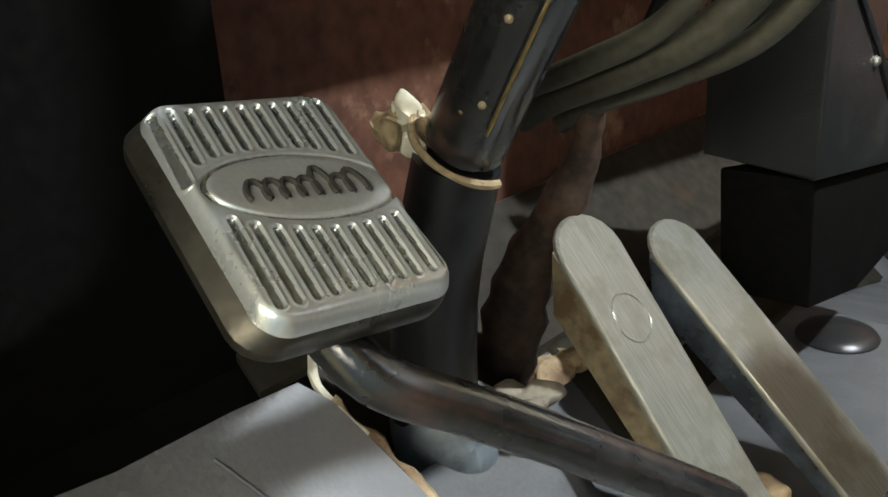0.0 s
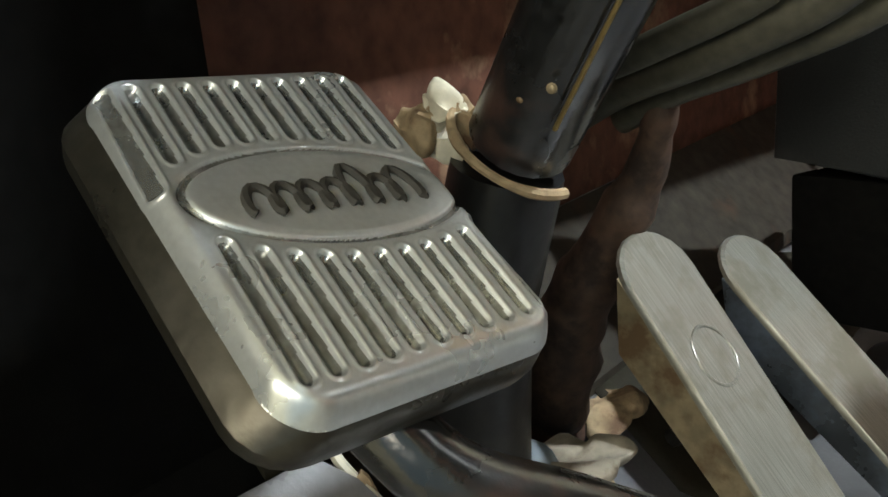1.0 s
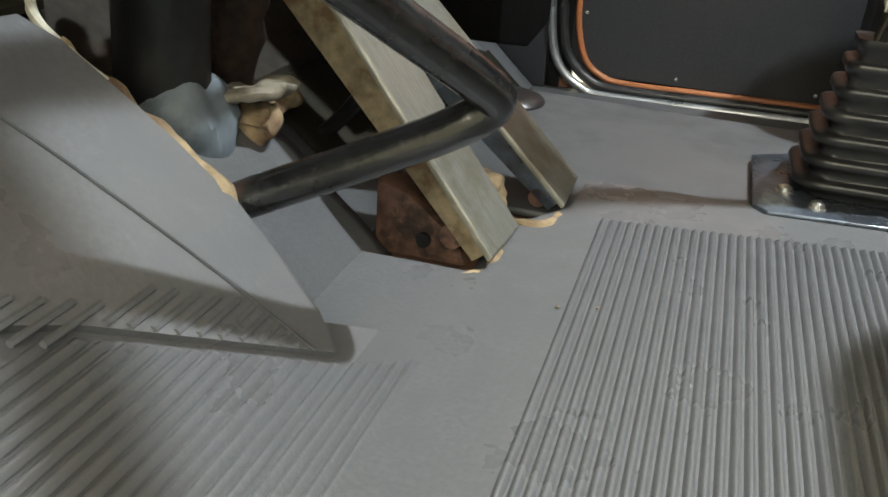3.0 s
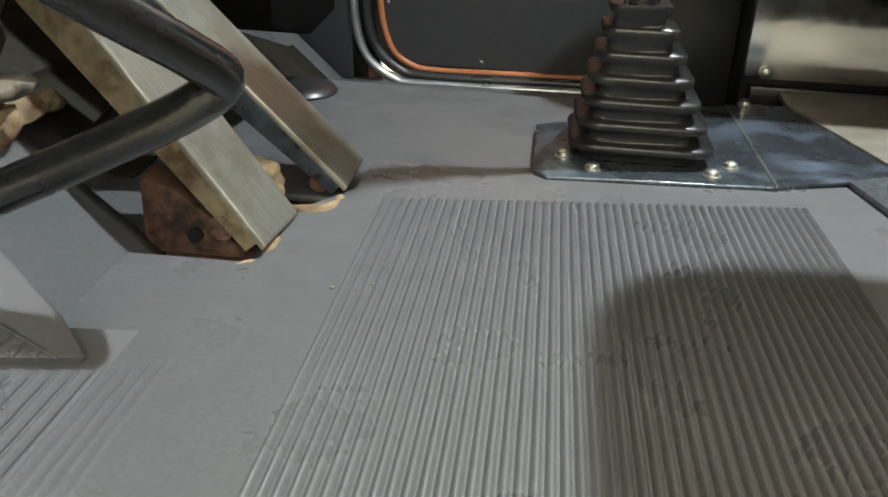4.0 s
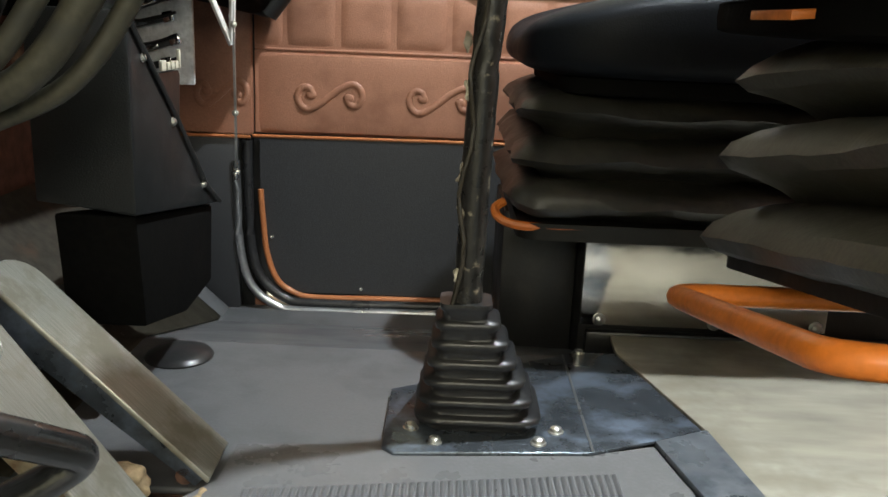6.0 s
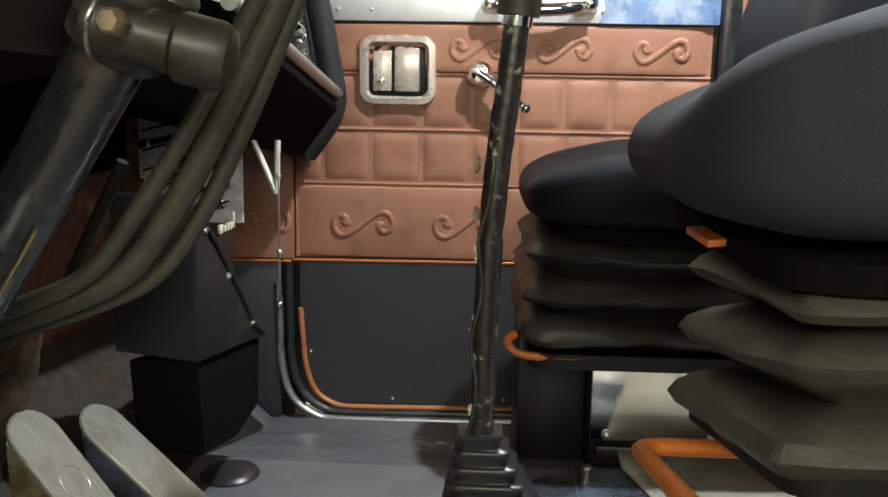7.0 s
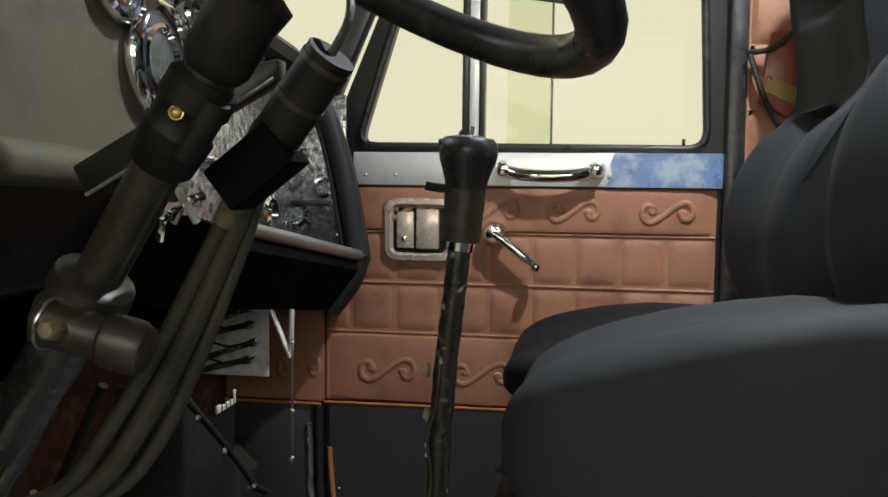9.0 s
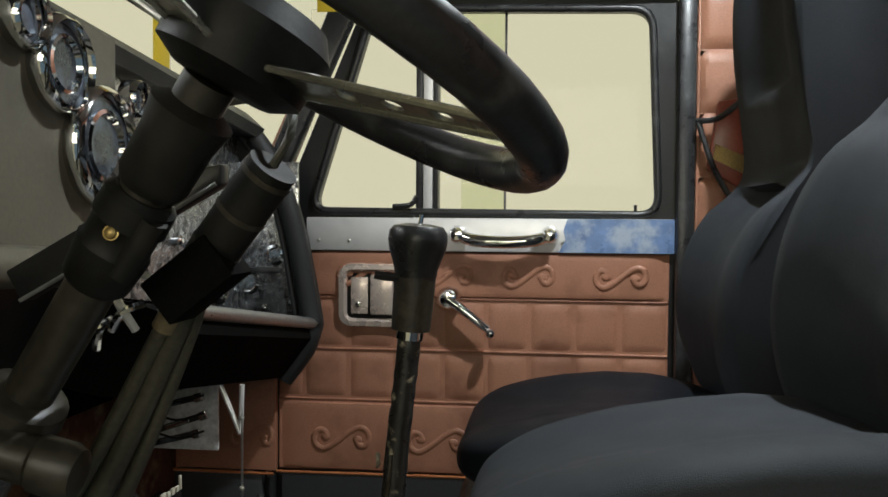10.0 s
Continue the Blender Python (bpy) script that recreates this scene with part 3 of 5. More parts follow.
part("flap", cushion((-0.418, 0.356, 0.118), (0.034, 0.036, 0.0045), 0.7, 20, lambda p: p + Vector((0, 0, 0.22 * (p.x + 0.414) - 0.10 * (p.y - 0.352))) + 0.009 * Vector((noise.noise(p * 50), noise.noise(p * 45 + Vector((3, 0, 0))), noise.noise(p * 60)))), M_LINING, foam2, "torn pale lining flap", 80)
part("wad", cushion((-0.478, 0.505, 0.062), (0.026, 0.04, 0.012), 0.9, 20, lambda p: p + 0.012 * Vector((noise.noise(p * 50), noise.noise(p * 45 + Vector((5, 0, 0))), noise.noise(p * 40)))), M_FOAM, foam2, sharp=80)

# ---------- pedals ----------
def treadle(name, base, tip, wide, thick, label, side):
    base, tip = Vector(base), Vector(tip)
    d = (tip - base)
    long = d.length
    d.normalize()
    s = Vector((0, 1, 0))
    s = (s - d * s.dot(d)).normalized()
    nrm = s.cross(d)
    if nrm.z < 0:
        nrm = -nrm
    t = thing(name, base, label, "pedal", "pedals")
    out = [(-wide / 2, 0.0), (wide / 2, 0.0), (wide / 2, long - wide * 0.42)]
    for k in range(1, 10):
        a = math.pi * k / 10
        out.append((wide / 2 * math.cos(a), long - wide * 0.42 + wide * 0.42 * math.sin(a)))
    out.append((-wide / 2, long - wide * 0.42))

    def P(u, v, w):
        return base + s * u + d * v + nrm * w
    ring = lambda k, w: [P(u * k, long * 0.5 + (v - long * 0.5) * (1 - (1 - k) * 0.35), w) for u, v in out]
    part("plate", loft([ring(1, -thick), ring(1, -0.002), ring(0.96, 0.0)]), M_STEEL, t)
    for sgn in (-1, 1):
        bm = loft([[P(sgn * (wide / 2 - 0.004), long * 0.02, -thick), P(sgn * (wide / 2 - 0.004), long * 0.93, -thick), P(sgn * (wide / 2 - 0.004), long * 0.80, -0.034), P(sgn * (wide / 2 - 0.004), long * 0.02, -0.016)],
                   [P(sgn * wide / 2, long * 0.02, -thick), P(sgn * wide / 2, long * 0.93, -thick), P(sgn * wide / 2, long * 0.80, -0.034), P(sgn * wide / 2, long * 0.02, -0.016)]])
        part("flange", bm, side if sgn < 0 else M_STEEL, t, "dirty flange" if sgn < 0 else "")
    return t, P, long


brake, PB, LB = treadle("brake_treadle", (-0.222, 0.410, 0.012), (-0.413, 0.432, 0.247), 0.076, 0.005, "worn bare aluminium brake treadle hinged at the floor", M_DIRTY)
part("hub", tube([PB(-0.038, 0.03, -0.02), PB(0.038, 0.03, -0.02)], 0.010, 10, 1, False, False), M_BRIGHTRUST, brake, "rusty hinge pin")
part("emblem_ring", tube([PB(0.020 * math.cos(a / 8 * math.pi), LB * 0.70 + 0.020 * math.sin(a / 8 * math.pi), 0.0) for a in range(16)], 0.0012, 6, 2, True), M_STEEL, brake, "faint round embossed ring")
part("bracket", prism([(-0.328, -0.010), (-0.248, -0.010), (-0.254, 0.004), (-0.272, 0.024), (-0.300, 0.046), (-0.328, 0.054)], "y", 0.392, 0.428, 0.006), M_BRIGHTRUST, brake, "rusty treadle valve bracket")
part("bracket_hole", tube([(-0.285, 0.3925, 0.010), (-0.285, 0.388, 0.010)], 0.006, 10, 1, False, False), M_BLACK, brake)
throttle, PT, LT = treadle("throttle_treadle", (-0.194, 0.548, 0.010), (-0.398, 0.545, 0.212), 0.076, 0.005, "worn bare aluminium accelerator treadle hinged at the floor", M_DARKPLATE)
part("hub", tube([PT(-0.038, 0.02, -0.016), PT(0.038, 0.02, -0.016)], 0.009, 10, 1, False, False), M_BRIGHTRUST, throttle, "rusty hinge pin")
part("linkage", tube([PT(0, LT * 0.7, -0.02), (-0.42, 0.55, 0.05), (-0.45, 0.55, 0.02)], 0.008, 8), M_BLACK, throttle, "black push rod")

# clutch pedal: cast pad on a bent tube
clutch = thing("clutch_pedal", (-0.36, 0.236, 0.08), "polished cast metal clutch pedal on a bent black tube arm", "pedal", "pedals")
PC = (Vector((-0.297, 0.063, 0.335)) + Vector((-0.291, 0.149, 0.325)) + Vector((-0.378, 0.147, 0.388)) + Vector((-0.391, 0.075, 0.395))) / 4
pu = Vector((0.010, 0.079, -0.0085)).normalized()
pv = Vector((-0.0905, 0.0045, 0.0615))
pv = (pv - pu * pv.dot(pu)).normalized()
pn = pu.cross(pv)
if pn.z < 0:
    pn = -pn
PC = PC + pu * 0.0015
PW, PL = 0.0515, 0.065


def PP(u, v, w=0.0):
    return PC + pu * u + pv * v + pn * w


def pad_ring(k, w, r=0.016, inset=0.0):
    return [PP(u, v, w) for u, v in rounded(-PW * k + inset, PW * k, -PL * k, PL * k, r)]


# body in the darkened side metal, so its walls read as shaded
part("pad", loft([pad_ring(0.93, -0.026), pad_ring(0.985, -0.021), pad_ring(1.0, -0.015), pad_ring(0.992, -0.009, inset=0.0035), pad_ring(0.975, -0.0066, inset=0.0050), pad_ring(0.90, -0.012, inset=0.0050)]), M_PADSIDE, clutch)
OVW, OVH, OVC = 0.0440, 0.0195, (0.0060, 0.0028)


def pad_face():
    """The ribbed face with its flutes and oval cut in as real relief."""
    n, m, r = 380, 460, 0.015
    fu, fv = PW * 0.985, PL * 0.985
    u, v = np.meshgrid(np.linspace(-fu, fu, n), np.linspace(-fv, fv, m), indexing="ij")
    du, dv = np.abs(u) - (fu - r), np.abs(v) - (fv - r)
    far = np.hypot(np.maximum(du, 0), np.maximum(dv, 0))
    k = np.where((du > 0) & (dv > 0) & (far > r), r / np.maximum(far, 1e-9), 1.0)
    u = np.where(k < 1, np.sign(u) * (fu - r + du * k), u)
    v = np.where(k < 1, np.sign(v) * (fv - r + dv * k), v)
    edge = r - np.minimum(np.hypot(np.maximum(np.abs(u) - (fu - r), 0), np.maximum(np.abs(v) - (fv - r), 0)), r)
    h = 0.0006 - 0.0078 * np.clip(1 - edge / 0.0062, 0, 1) ** 2.2
    u = np.where(u < 0, u * (1 - 0.0052 / fu), u)
    eu, ev = u - OVC[0], v - OVC[1] + 0.113 * (u - OVC[0])
    e = np.hypot(eu / OVW, ev / OVH)
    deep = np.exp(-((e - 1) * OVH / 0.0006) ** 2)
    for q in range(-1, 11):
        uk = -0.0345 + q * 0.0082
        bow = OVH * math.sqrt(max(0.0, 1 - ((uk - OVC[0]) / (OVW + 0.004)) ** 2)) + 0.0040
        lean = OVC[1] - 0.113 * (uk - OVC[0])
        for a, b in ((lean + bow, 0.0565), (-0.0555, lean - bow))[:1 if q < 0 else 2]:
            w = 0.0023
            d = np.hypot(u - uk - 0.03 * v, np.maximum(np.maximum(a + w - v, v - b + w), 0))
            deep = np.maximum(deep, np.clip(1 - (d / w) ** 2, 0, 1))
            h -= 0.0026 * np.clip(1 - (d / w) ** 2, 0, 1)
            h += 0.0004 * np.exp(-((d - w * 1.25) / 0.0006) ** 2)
    h -= 0.0016 * np.exp(-((e - 1) * OVH / 0.0007) ** 2)
    h += 0.0004 * np.clip((1 - e) * 6, 0, 1)
    pts = np.array(PC)[None, None] + u[..., None] * np.array(pu) + v[..., None] * np.array(pv) + h[..., None] * np.array(pn)
    idx = np.arange(n * m).reshape(n, m)
    quads = np.stack([idx[:-1, :-1], idx[1:, :-1], idx[1:, 1:], idx[:-1, 1:]], -1).reshape(-1, 4)
    me = bpy.data.meshes.new("face")
    me.from_pydata(pts.reshape(-1, 3).tolist(), [], quads.tolist())
    me.polygons.foreach_set("use_smooth", [True] * len(me.polygons))
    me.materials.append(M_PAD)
    me.materials.append(M_PADFLUTE)
    # deep cells of flutes and oval get the darker metal, as painted groove shade
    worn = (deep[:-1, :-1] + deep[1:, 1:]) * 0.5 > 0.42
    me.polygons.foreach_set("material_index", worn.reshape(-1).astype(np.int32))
    ob = new("face", me)
    ob.parent = clutch
    ob.matrix_parent_inverse = Matrix.Translation(-BASE[clutch])
    return tagged(ob, "ribbed cast metal face with an oval")


pad_face()
# the maker's mark, as one plain wavy stroke with a tall stem
wave = []
for k in range(91):
    a = k / 90 * 14 * math.pi
    tall = 0.0044 + 0.0026 * math.exp(-((k - 56) / 5) ** 2) + 0.0020 * math.exp(-((k - 80) / 5) ** 2)
    wave.append(PP(-0.022 + 0.056 * k / 90 - 0.0023 * math.sin(a), 0.0040 + tall * (1 - math.cos(a)) * 1.2 - 0.0060 - 0.0040 * k / 90, 0.0014))
part("mark", tube(wave, 0.0016, 6, 1, False, False), M_GROOVE, clutch, "dark plain coiled stroke")
part("arm", tube([PP(-0.004, -0.010, -0.024), PP(-0.002, -0.030, -0.034), (-0.303, 0.111, 0.284), (-0.281, 0.145, 0.259), (-0.258, 0.181, 0.233), (-0.236, 0.215, 0.207), (-0.216, 0.246, 0.183), (-0.208, 0.265, 0.166), (-0.230, 0.262, 0.148), (-0.285, 0.252, 0.121), (-0.36, 0.238, 0.086), (-0.45, 0.222, 0.04)], 0.0125, 14), M_TUBE, clutch, "bent black tube with paint rubbed to rust")
part("stem", loft([pad_ring(0.55, -0.026, 0.012), [PP(u * 0.5, v * 0.5 - 0.004, -0.040) for u, v in rounded(-PW * 0.6, PW * 0.6, -PL * 0.6, PL * 0.6, 0.01)]]), M_BLACK, clutch)

# ---------- steering ----------
CA = Vector((0.458, 0.131, 0.879)).normalized()
column = thing("steering_column", (-0.40, 0.30, 0.33), "black steering column with clamps, switches and hoses", "steering column")
C0, C1 = Vector((-0.405, 0.30, 0.335)), Vector((-0.004, 0.190, 0.898))
CD = (C1 - C0).normalized()
part("tube", tube([C0, C0 + CD * 0.34], 0.027, 20, 1, False, False), M_TUBE, column)
part("upper_tube", tube([C0 + CD * 0.33, C1], 0.021, 20, 1, False, False), M_COLUMN, column)
part("lower_shaft", tube([C0 - CD * 0.02, Vector((-0.440, 0.30, 0.23)), Vector((-0.452, 0.305, 0.14)), Vector((-0.456, 0.308, 0.085))], (0.030, 0.034), 16, 4), M_BLACK, column)
ring = []
for k in range(18):
    a = radians(118 + k * 8.6)
    ring.append(C0 - CD * 0.004 + 0.0365 * (math.cos(a) * Vector((0, 1, 0)) + math.sin(a) * CD.cross(Vector((0, 1, 0)))))
part("gaiter_ring", tube(ring, 0.0026, 8, 1, False, False, 0.5), M_FOAM, column, "perished cream rubber ring")
for k, (x, z, a, b) in enumerate(((-0.458, 0.340, 0.013, 0.010), (-0.444, 0.350, 0.012, 0.011), (-0.430, 0.344, 0.010, 0.012), (-0.449, 0.329, 0.015, 0.007))):
    part("gaiter_scrap", cushion((x, 0.283 + 0.003 * k, z), (a, 0.005, b), 0.8, 14, lambda p: p + 0.011 * Vector((noise.noise(p * 85), 0.7 * noise.noise(p * 70 + Vector((4, 0, 0))), noise.noise(p * 90 + Vector((0, 7, 0)))))), M_CREAM if k % 2 else M_FOAM, column, "torn yellowed gaiter scrap")
# brass line laid on the tube as its painted highlight
part("seam", tube([C0 + CD * 0.03 + Vector((0.020, -0.021, -0.012)), C0 + CD * 0.17 + Vector((0.020, -0.021, -0.012))], 0.0012, 6, 1, False, False), M_BRASS, column, "thin bright line as a highlight along the tube")
for h, off in ((0.055, -0.012), (0.020, 0.010), (0.10, 0.0)):
    bolt(C0 + CD * h + Vector((0.012, -0.0275, off)), (0.3, -1, 0), 0.0020, column, M_DIRTY)


def col(h, r=0.0, a=0.0):
    """A point h metres up the column, r out from its middle, turned a degrees from the driver's left."""
    u, v = Vector((0, -1, 0)), CD.cross(Vector((0, -1, 0)))
    return C0 + CD * h + r * (math.cos(radians(a)) * u + math.sin(radians(a)) * v)


part("clamp", turned([(0.030, -0.034), (0.036, -0.030), (0.038, -0.012), (0.034, -0.008), (0.034, 0.010), (0.038, 0.014), (0.036, 0.030), (0.030, 0.034)], col(0.352), CD, 20), M_COLUMN, column)
# the clamp's cross barrel, end on to the driver's door
BA, BB = Vector((-0.222, 0.208, 0.610)), Vector((-0.122, 0.214, 0.585))
BD = (BB - BA).normalized()
barrel = part("clamp_barrel", turned([(0.014, 0.0), (0.020, 0.003), (0.022, 0.012), (0.0205, 0.016), (0.0205, 0.062), (0.024, 0.066), (0.024, 0.092), (0.020, 0.100), (0.008, 0.104)], BA, BD, 20), M_COLUMN, column, "grimy clamp barrel")
part("clamp_ring", tube([BA + BD * 0.012 + 0.0225 * (math.cos(k / 6 * math.pi) * BD.cross(Vector((0, 1, 0))) + math.sin(k / 6 * math.pi) * Vector((0, 1, 0))) for k in range(12)], 0.0020, 6, 2, True), M_TRIM, barrel, "worn metal ring")
part("clamp_nut", turned([(0.010, 0), (0.010, 0.012), (0.007, 0.016), (0.002, 0.017)], BA + Vector((0.030, -0.019, -0.004)), (0, -1, 0.1), 6), M_DIRTY, barrel, "dirty nut")
sw = part("switch_housing", join(turned([(0.024, -0.050), (0.028, -0.045), (0.031, -0.012), (0.028, -0.008), (0.028, 0.010), (0.031, 0.014), (0.030, 0.034), (0.024, 0.040)], col(0.555), CD, 22), tube([col(0.53, 0.026, 60), col(0.585, 0.026, 60)], 0.012, 10, 1, False, False)), M_SOFTBLACK, column)
bolt(col(0.56, 0.030, 10), (0.2, -1, 0.1), 0.005, sw, M_BRASS)
part("signal_can", tube([(-0.045, 0.285, 0.758), (0.022, 0.262, 0.838)], 0.0225, 18, 1, False, False), M_SOFTBLACK, column, "black turn-signal canister")
for f in (0.12, 0.5, 0.88):
    part("band", tube([Vector((-0.045, 0.285, 0.758)).lerp(Vector((0.022, 0.262, 0.838)), f), Vector((-0.045, 0.285, 0.758)).lerp(Vector((0.022, 0.262, 0.838)), f + 0.05)], 0.0236, 18, 1, False, False), M_SLEEVE, column)
q = Matrix.Translation((-0.052, 0.28, 0.742)) @ Euler((0, radians(-38), 0)).to_matrix().to_4x4()
bm = box(-0.036, 0.036, -0.026, 0.026, -0.022, 0.022, 0.003)
bm.transform(q)
part("relay", bm, M_MATTE, column, "black relay block")
part("wiring", tube([(0.02, 0.262, 0.835), (0.035, 0.27, 0.87), (0.02, 0.30, 0.90), (-0.04, 0.32, 0.90)], 0.004, 8), M_HOSE, column)
part("stay", prism([(-0.266, 0.742), (-0.10, 0.835), (-0.05, 0.845), (-0.05, 0.825), (-0.25, 0.712)], "y", 0.33, 0.352, 0.003), M_BLACK, column)
part("stay_edge", tube([(-0.25, 0.3295, 0.714), (-0.15, 0.3295, 0.770), (-0.055, 0.3295, 0.826)], 0.0022, 6, 3), M_TRIM, column, "rubbed bright edge")
for k, (ax, az, bx, bz) in enumerate(((-0.150, 0.690, -0.120, 0.715), (-0.145, 0.720, -0.128, 0.690), (-0.165, 0.672, -0.150, 0.700), (-0.120, 0.742, -0.098, 0.725))):
    part("clip", tube([(ax, 0.315, az), ((ax + bx) / 2, 0.308, (az + bz) / 2 + 0.006), (bx, 0.318, bz)], 0.0042, 8, 4), M_CHROME if k % 2 == 0 else M_STAINLESS, column, "bright hose clip")
part("upper_cowl", turned([(0.024, 0), (0.029, 0.010), (0.030, 0.05), (0.034, 0.072), (0.02, 0.08)], col(0.60), CD, 24), M_SOFTBLACK, column)
for k, (dx, dy, dz) in enumerate(((0, 0, 0), (0.022, 0.02, -0.004), (0.040, 0.045, -0.012))):
    o = Vector((dx, dy, dz))
    pts = [Vector((-0.085, 0.34, 0.735)), Vector((-0.125, 0.35, 0.672)), Vector((-0.190, 0.36, 0.560)), Vector((-0.255, 0.365, 0.462)), Vector((-0.302, 0.367, 0.404)), Vector((-0.362, 0.368, 0.374)), Vector((-0.425, 0.380, 0.350)), Vector((-0.462, 0.386, 0.330))]
    part("hose", tube([p + o * min(1.0, 0.25 + i * 0.25) for i, p in enumerate(pts)], (0.0085, 0.0125, 0.0085)[k], 12), M_HOSE, column)
part("hose_ferrule", tube([Vector((-0.085, 0.34, 0.735)), Vector((-0.115, 0.347, 0.688))], 0.0115, 12, 1, False, False), M_DIRTY, column, "dull brass hose end")

rod = thing("brake_linkage", (-0.46, 0.44, 0.10), "rusty brown linkage in a perished sleeve behind the pedals", "linkage")
part("sleeve", tube([(-0.378, 0.418, 0.372), (-0.392, 0.428, 0.335), (-0.410, 0.44, 0.285), (-0.437, 0.44, 0.235), (-0.470, 0.44, 0.170), (-0.490, 0.44, 0.085)], (0.004, 0.031), 14, 6, wobble=0.3), M_SLEEVERUST, rod)
part("rod", tube([(-0.290, 0.420, 0.500), (-0.360, 0.433, 0.372)], 0.006, 8, 1, False, False), M_SOFTBLACK, rod)
part("foot", box(-0.51, -0.47, 0.42, 0.46, 0.060, 0.095, 0.006), M_BRIGHTRUST, rod, "rusty foot")

wheel = thing("steering_wheel", (0.021, 0.179, 0.92), "black padded steering wheel with drilled metal spokes", "steering wheel")
WC, WR = Vector((0.040, 0.179, 0.944)), 0.232
w1 = Vector((0, 1, 0)).cross(CA).normalized()
w2 = CA.cross(w1)
part("rim", tube([WC + WR * (math.cos(k / 24 * math.pi) * w1 + math.sin(k / 24 * math.pi) * w2) for k in range(48)], 0.0185, 16, 1, True, False), M_RUBBER, wheel)
part("hub", turned([(0.040, -0.06), (0.058, -0.05), (0.062, -0.010), (0.05, 0.008), (0.02, 0.014)], WC, CA, 28), M_SOFTBLACK, wheel)
for ang in (-24, 156, 246):
    d = math.cos(radians(ang)) * w1 + math.sin(radians(ang)) * w2
    s = CA.cross(d)
    h0, h1, hw, th = 0.045, WR - 0.012, 0.019, 0.003
    bm = bmesh.new()
    holes = [0.105 + 0.038 * k for k in range(3)]
    rings = [[(h0, -hw * 1.2), (h1, -hw * 0.8), (h1, hw * 0.8), (h0, hw * 1.2)]] + [[(h + 0.009 * math.cos(a / 5 * math.pi), 0.009 * math.sin(a / 5 * math.pi)) for a in range(10)] for h in holes]
    edges = []
    for r in rings:
        vs = [bm.verts.new(WC + d * a + s * b - CA * (0.040 - 0.028 * (a - h0) / (h1 - h0))) for a, b in r]
        edges += [bm.edges.new((vs[k], vs[(k + 1) % len(vs)])) for k in range(len(vs))]
    res = bmesh.ops.triangle_fill(bm, use_beauty=True, use_dissolve=False, edges=edges)
    fs = [f for f in res["geom"] if isinstance(f, bmesh.types.BMFace)]
    ext = bmesh.ops.extrude_face_region(bm, geom=fs)
    bmesh.ops.translate(bm, verts=[v for v in ext["geom"] if isinstance(v, bmesh.types.BMVert)], vec=CA * th)
    for sgn in (-1, 1):
        join(bm, tube([WC + d * h0 + s * sgn * hw * 1.2 - CA * 0.040, WC + d * h1 + s * sgn * hw * 0.8 - CA * 0.012], 0.0032, 8, 1, False, False))
    part("spoke", bm, M_SPOKE, wheel, "satin metal spoke with three holes")

# ---------- dashboard ----------
dash = thing("dashboard", (-0.40, 0.95, 0.45), "black padded dashboard with a bare metal insert", "dashboard")
END = [(-0.62, 1.00), (-0.375, 0.975), (-0.346, 0.938), (-0.307, 0.863), (-0.275, 0.751), (-0.246, 0.60), (-0.240, 0.560), (-0.252, 0.520), (-0.313, 0.437), (-0.345, 0.445), (-0.62, 0.50)]
part("end_cap", prism(END, "y", 1.385, 1.432, 0.008), M_DASH, dash)
hoop = [(-0.365, 0.965), (-0.340, 0.930), (-0.303, 0.858), (-0.272, 0.748), (-0.245, 0.60), (-0.240, 0.560), (-0.252, 0.515), (-0.300, 0.448)]
part("edge_roll", tube([(x - 0.017, 1.376, z) for x, z in hoop], 0.0225, 14, 5), M_DASH, dash, "rolled glossy black edge")
part("edge_bead", tube([(x - 0.047, 1.372, z + 0.006) for x, z in hoop[:6]], 0.008, 10, 5), M_DASH, dash)
side = part("side_panel", box(-0.47, -0.285, 1.374, 1.384, 0.585, 0.915, 0.003), M_SPECK, dash, "speckled bare metal side panel")
part("socket", turned([(0.022, 0), (0.023, 0.006), (0.016, 0.009), (0.014, 0.002)], (-0.335, 1.374, 0.715), (0, -1, 0), 18), M_CHROME, side, "chrome socket")
part("socket", turned([(0.026, 0), (0.027, 0.006), (0.020, 0.010), (0.016, 0.002)], (-0.395, 1.374, 0.655), (0, -1, 0), 18), M_CHROME, side, "chrome socket")
for bx_, bz_ in ((-0.30, 0.61), (-0.31, 0.76), (-0.34, 0.88), (-0.42, 0.75), (-0.38, 0.80), (-0.36, 0.60)):
    bolt((bx_, 1.374, bz_), (0, -1, 0), 0.006, side, M_CHROME)
part("bar", box(-0.42, -0.32, 1.362, 1.374, 0.676, 0.688, 0.002), M_RUBBER, side)


def tray(y, dz):
    return [(x, y, z + dz) for x, z in ((-0.255, 0.560), (-0.250, 0.535), (-0.315, 0.450), (-0.345, 0.445), (-0.62, 0.50), (-0.62, 0.585), (-0.40, 0.585), (-0.30, 0.575))]


part("lower_tray", loft([tray(1.376, 0), tray(0.66, 0.105)]), M_MATTE, dash)
part("lip", tube([(-0.252, 1.376, 0.568), (-0.256, 0.66, 0.672)], 0.012, 12, 1, False, False), M_TRIM, dash, "scuffed grey metal lip")
part("insert", loft([[(-0.40, 1.376, 0.59), (-0.42, 1.376, 0.97), (-0.44, 1.376, 0.97), (-0.42, 1.376, 0.59)], [(-0.36, 0.66, 0.69), (-0.36, 0.66, 1.00), (-0.40, 0.66, 1.00), (-0.40, 0.66, 0.69)]]), M_SPECK, dash, "speckled bare metal insert panel")
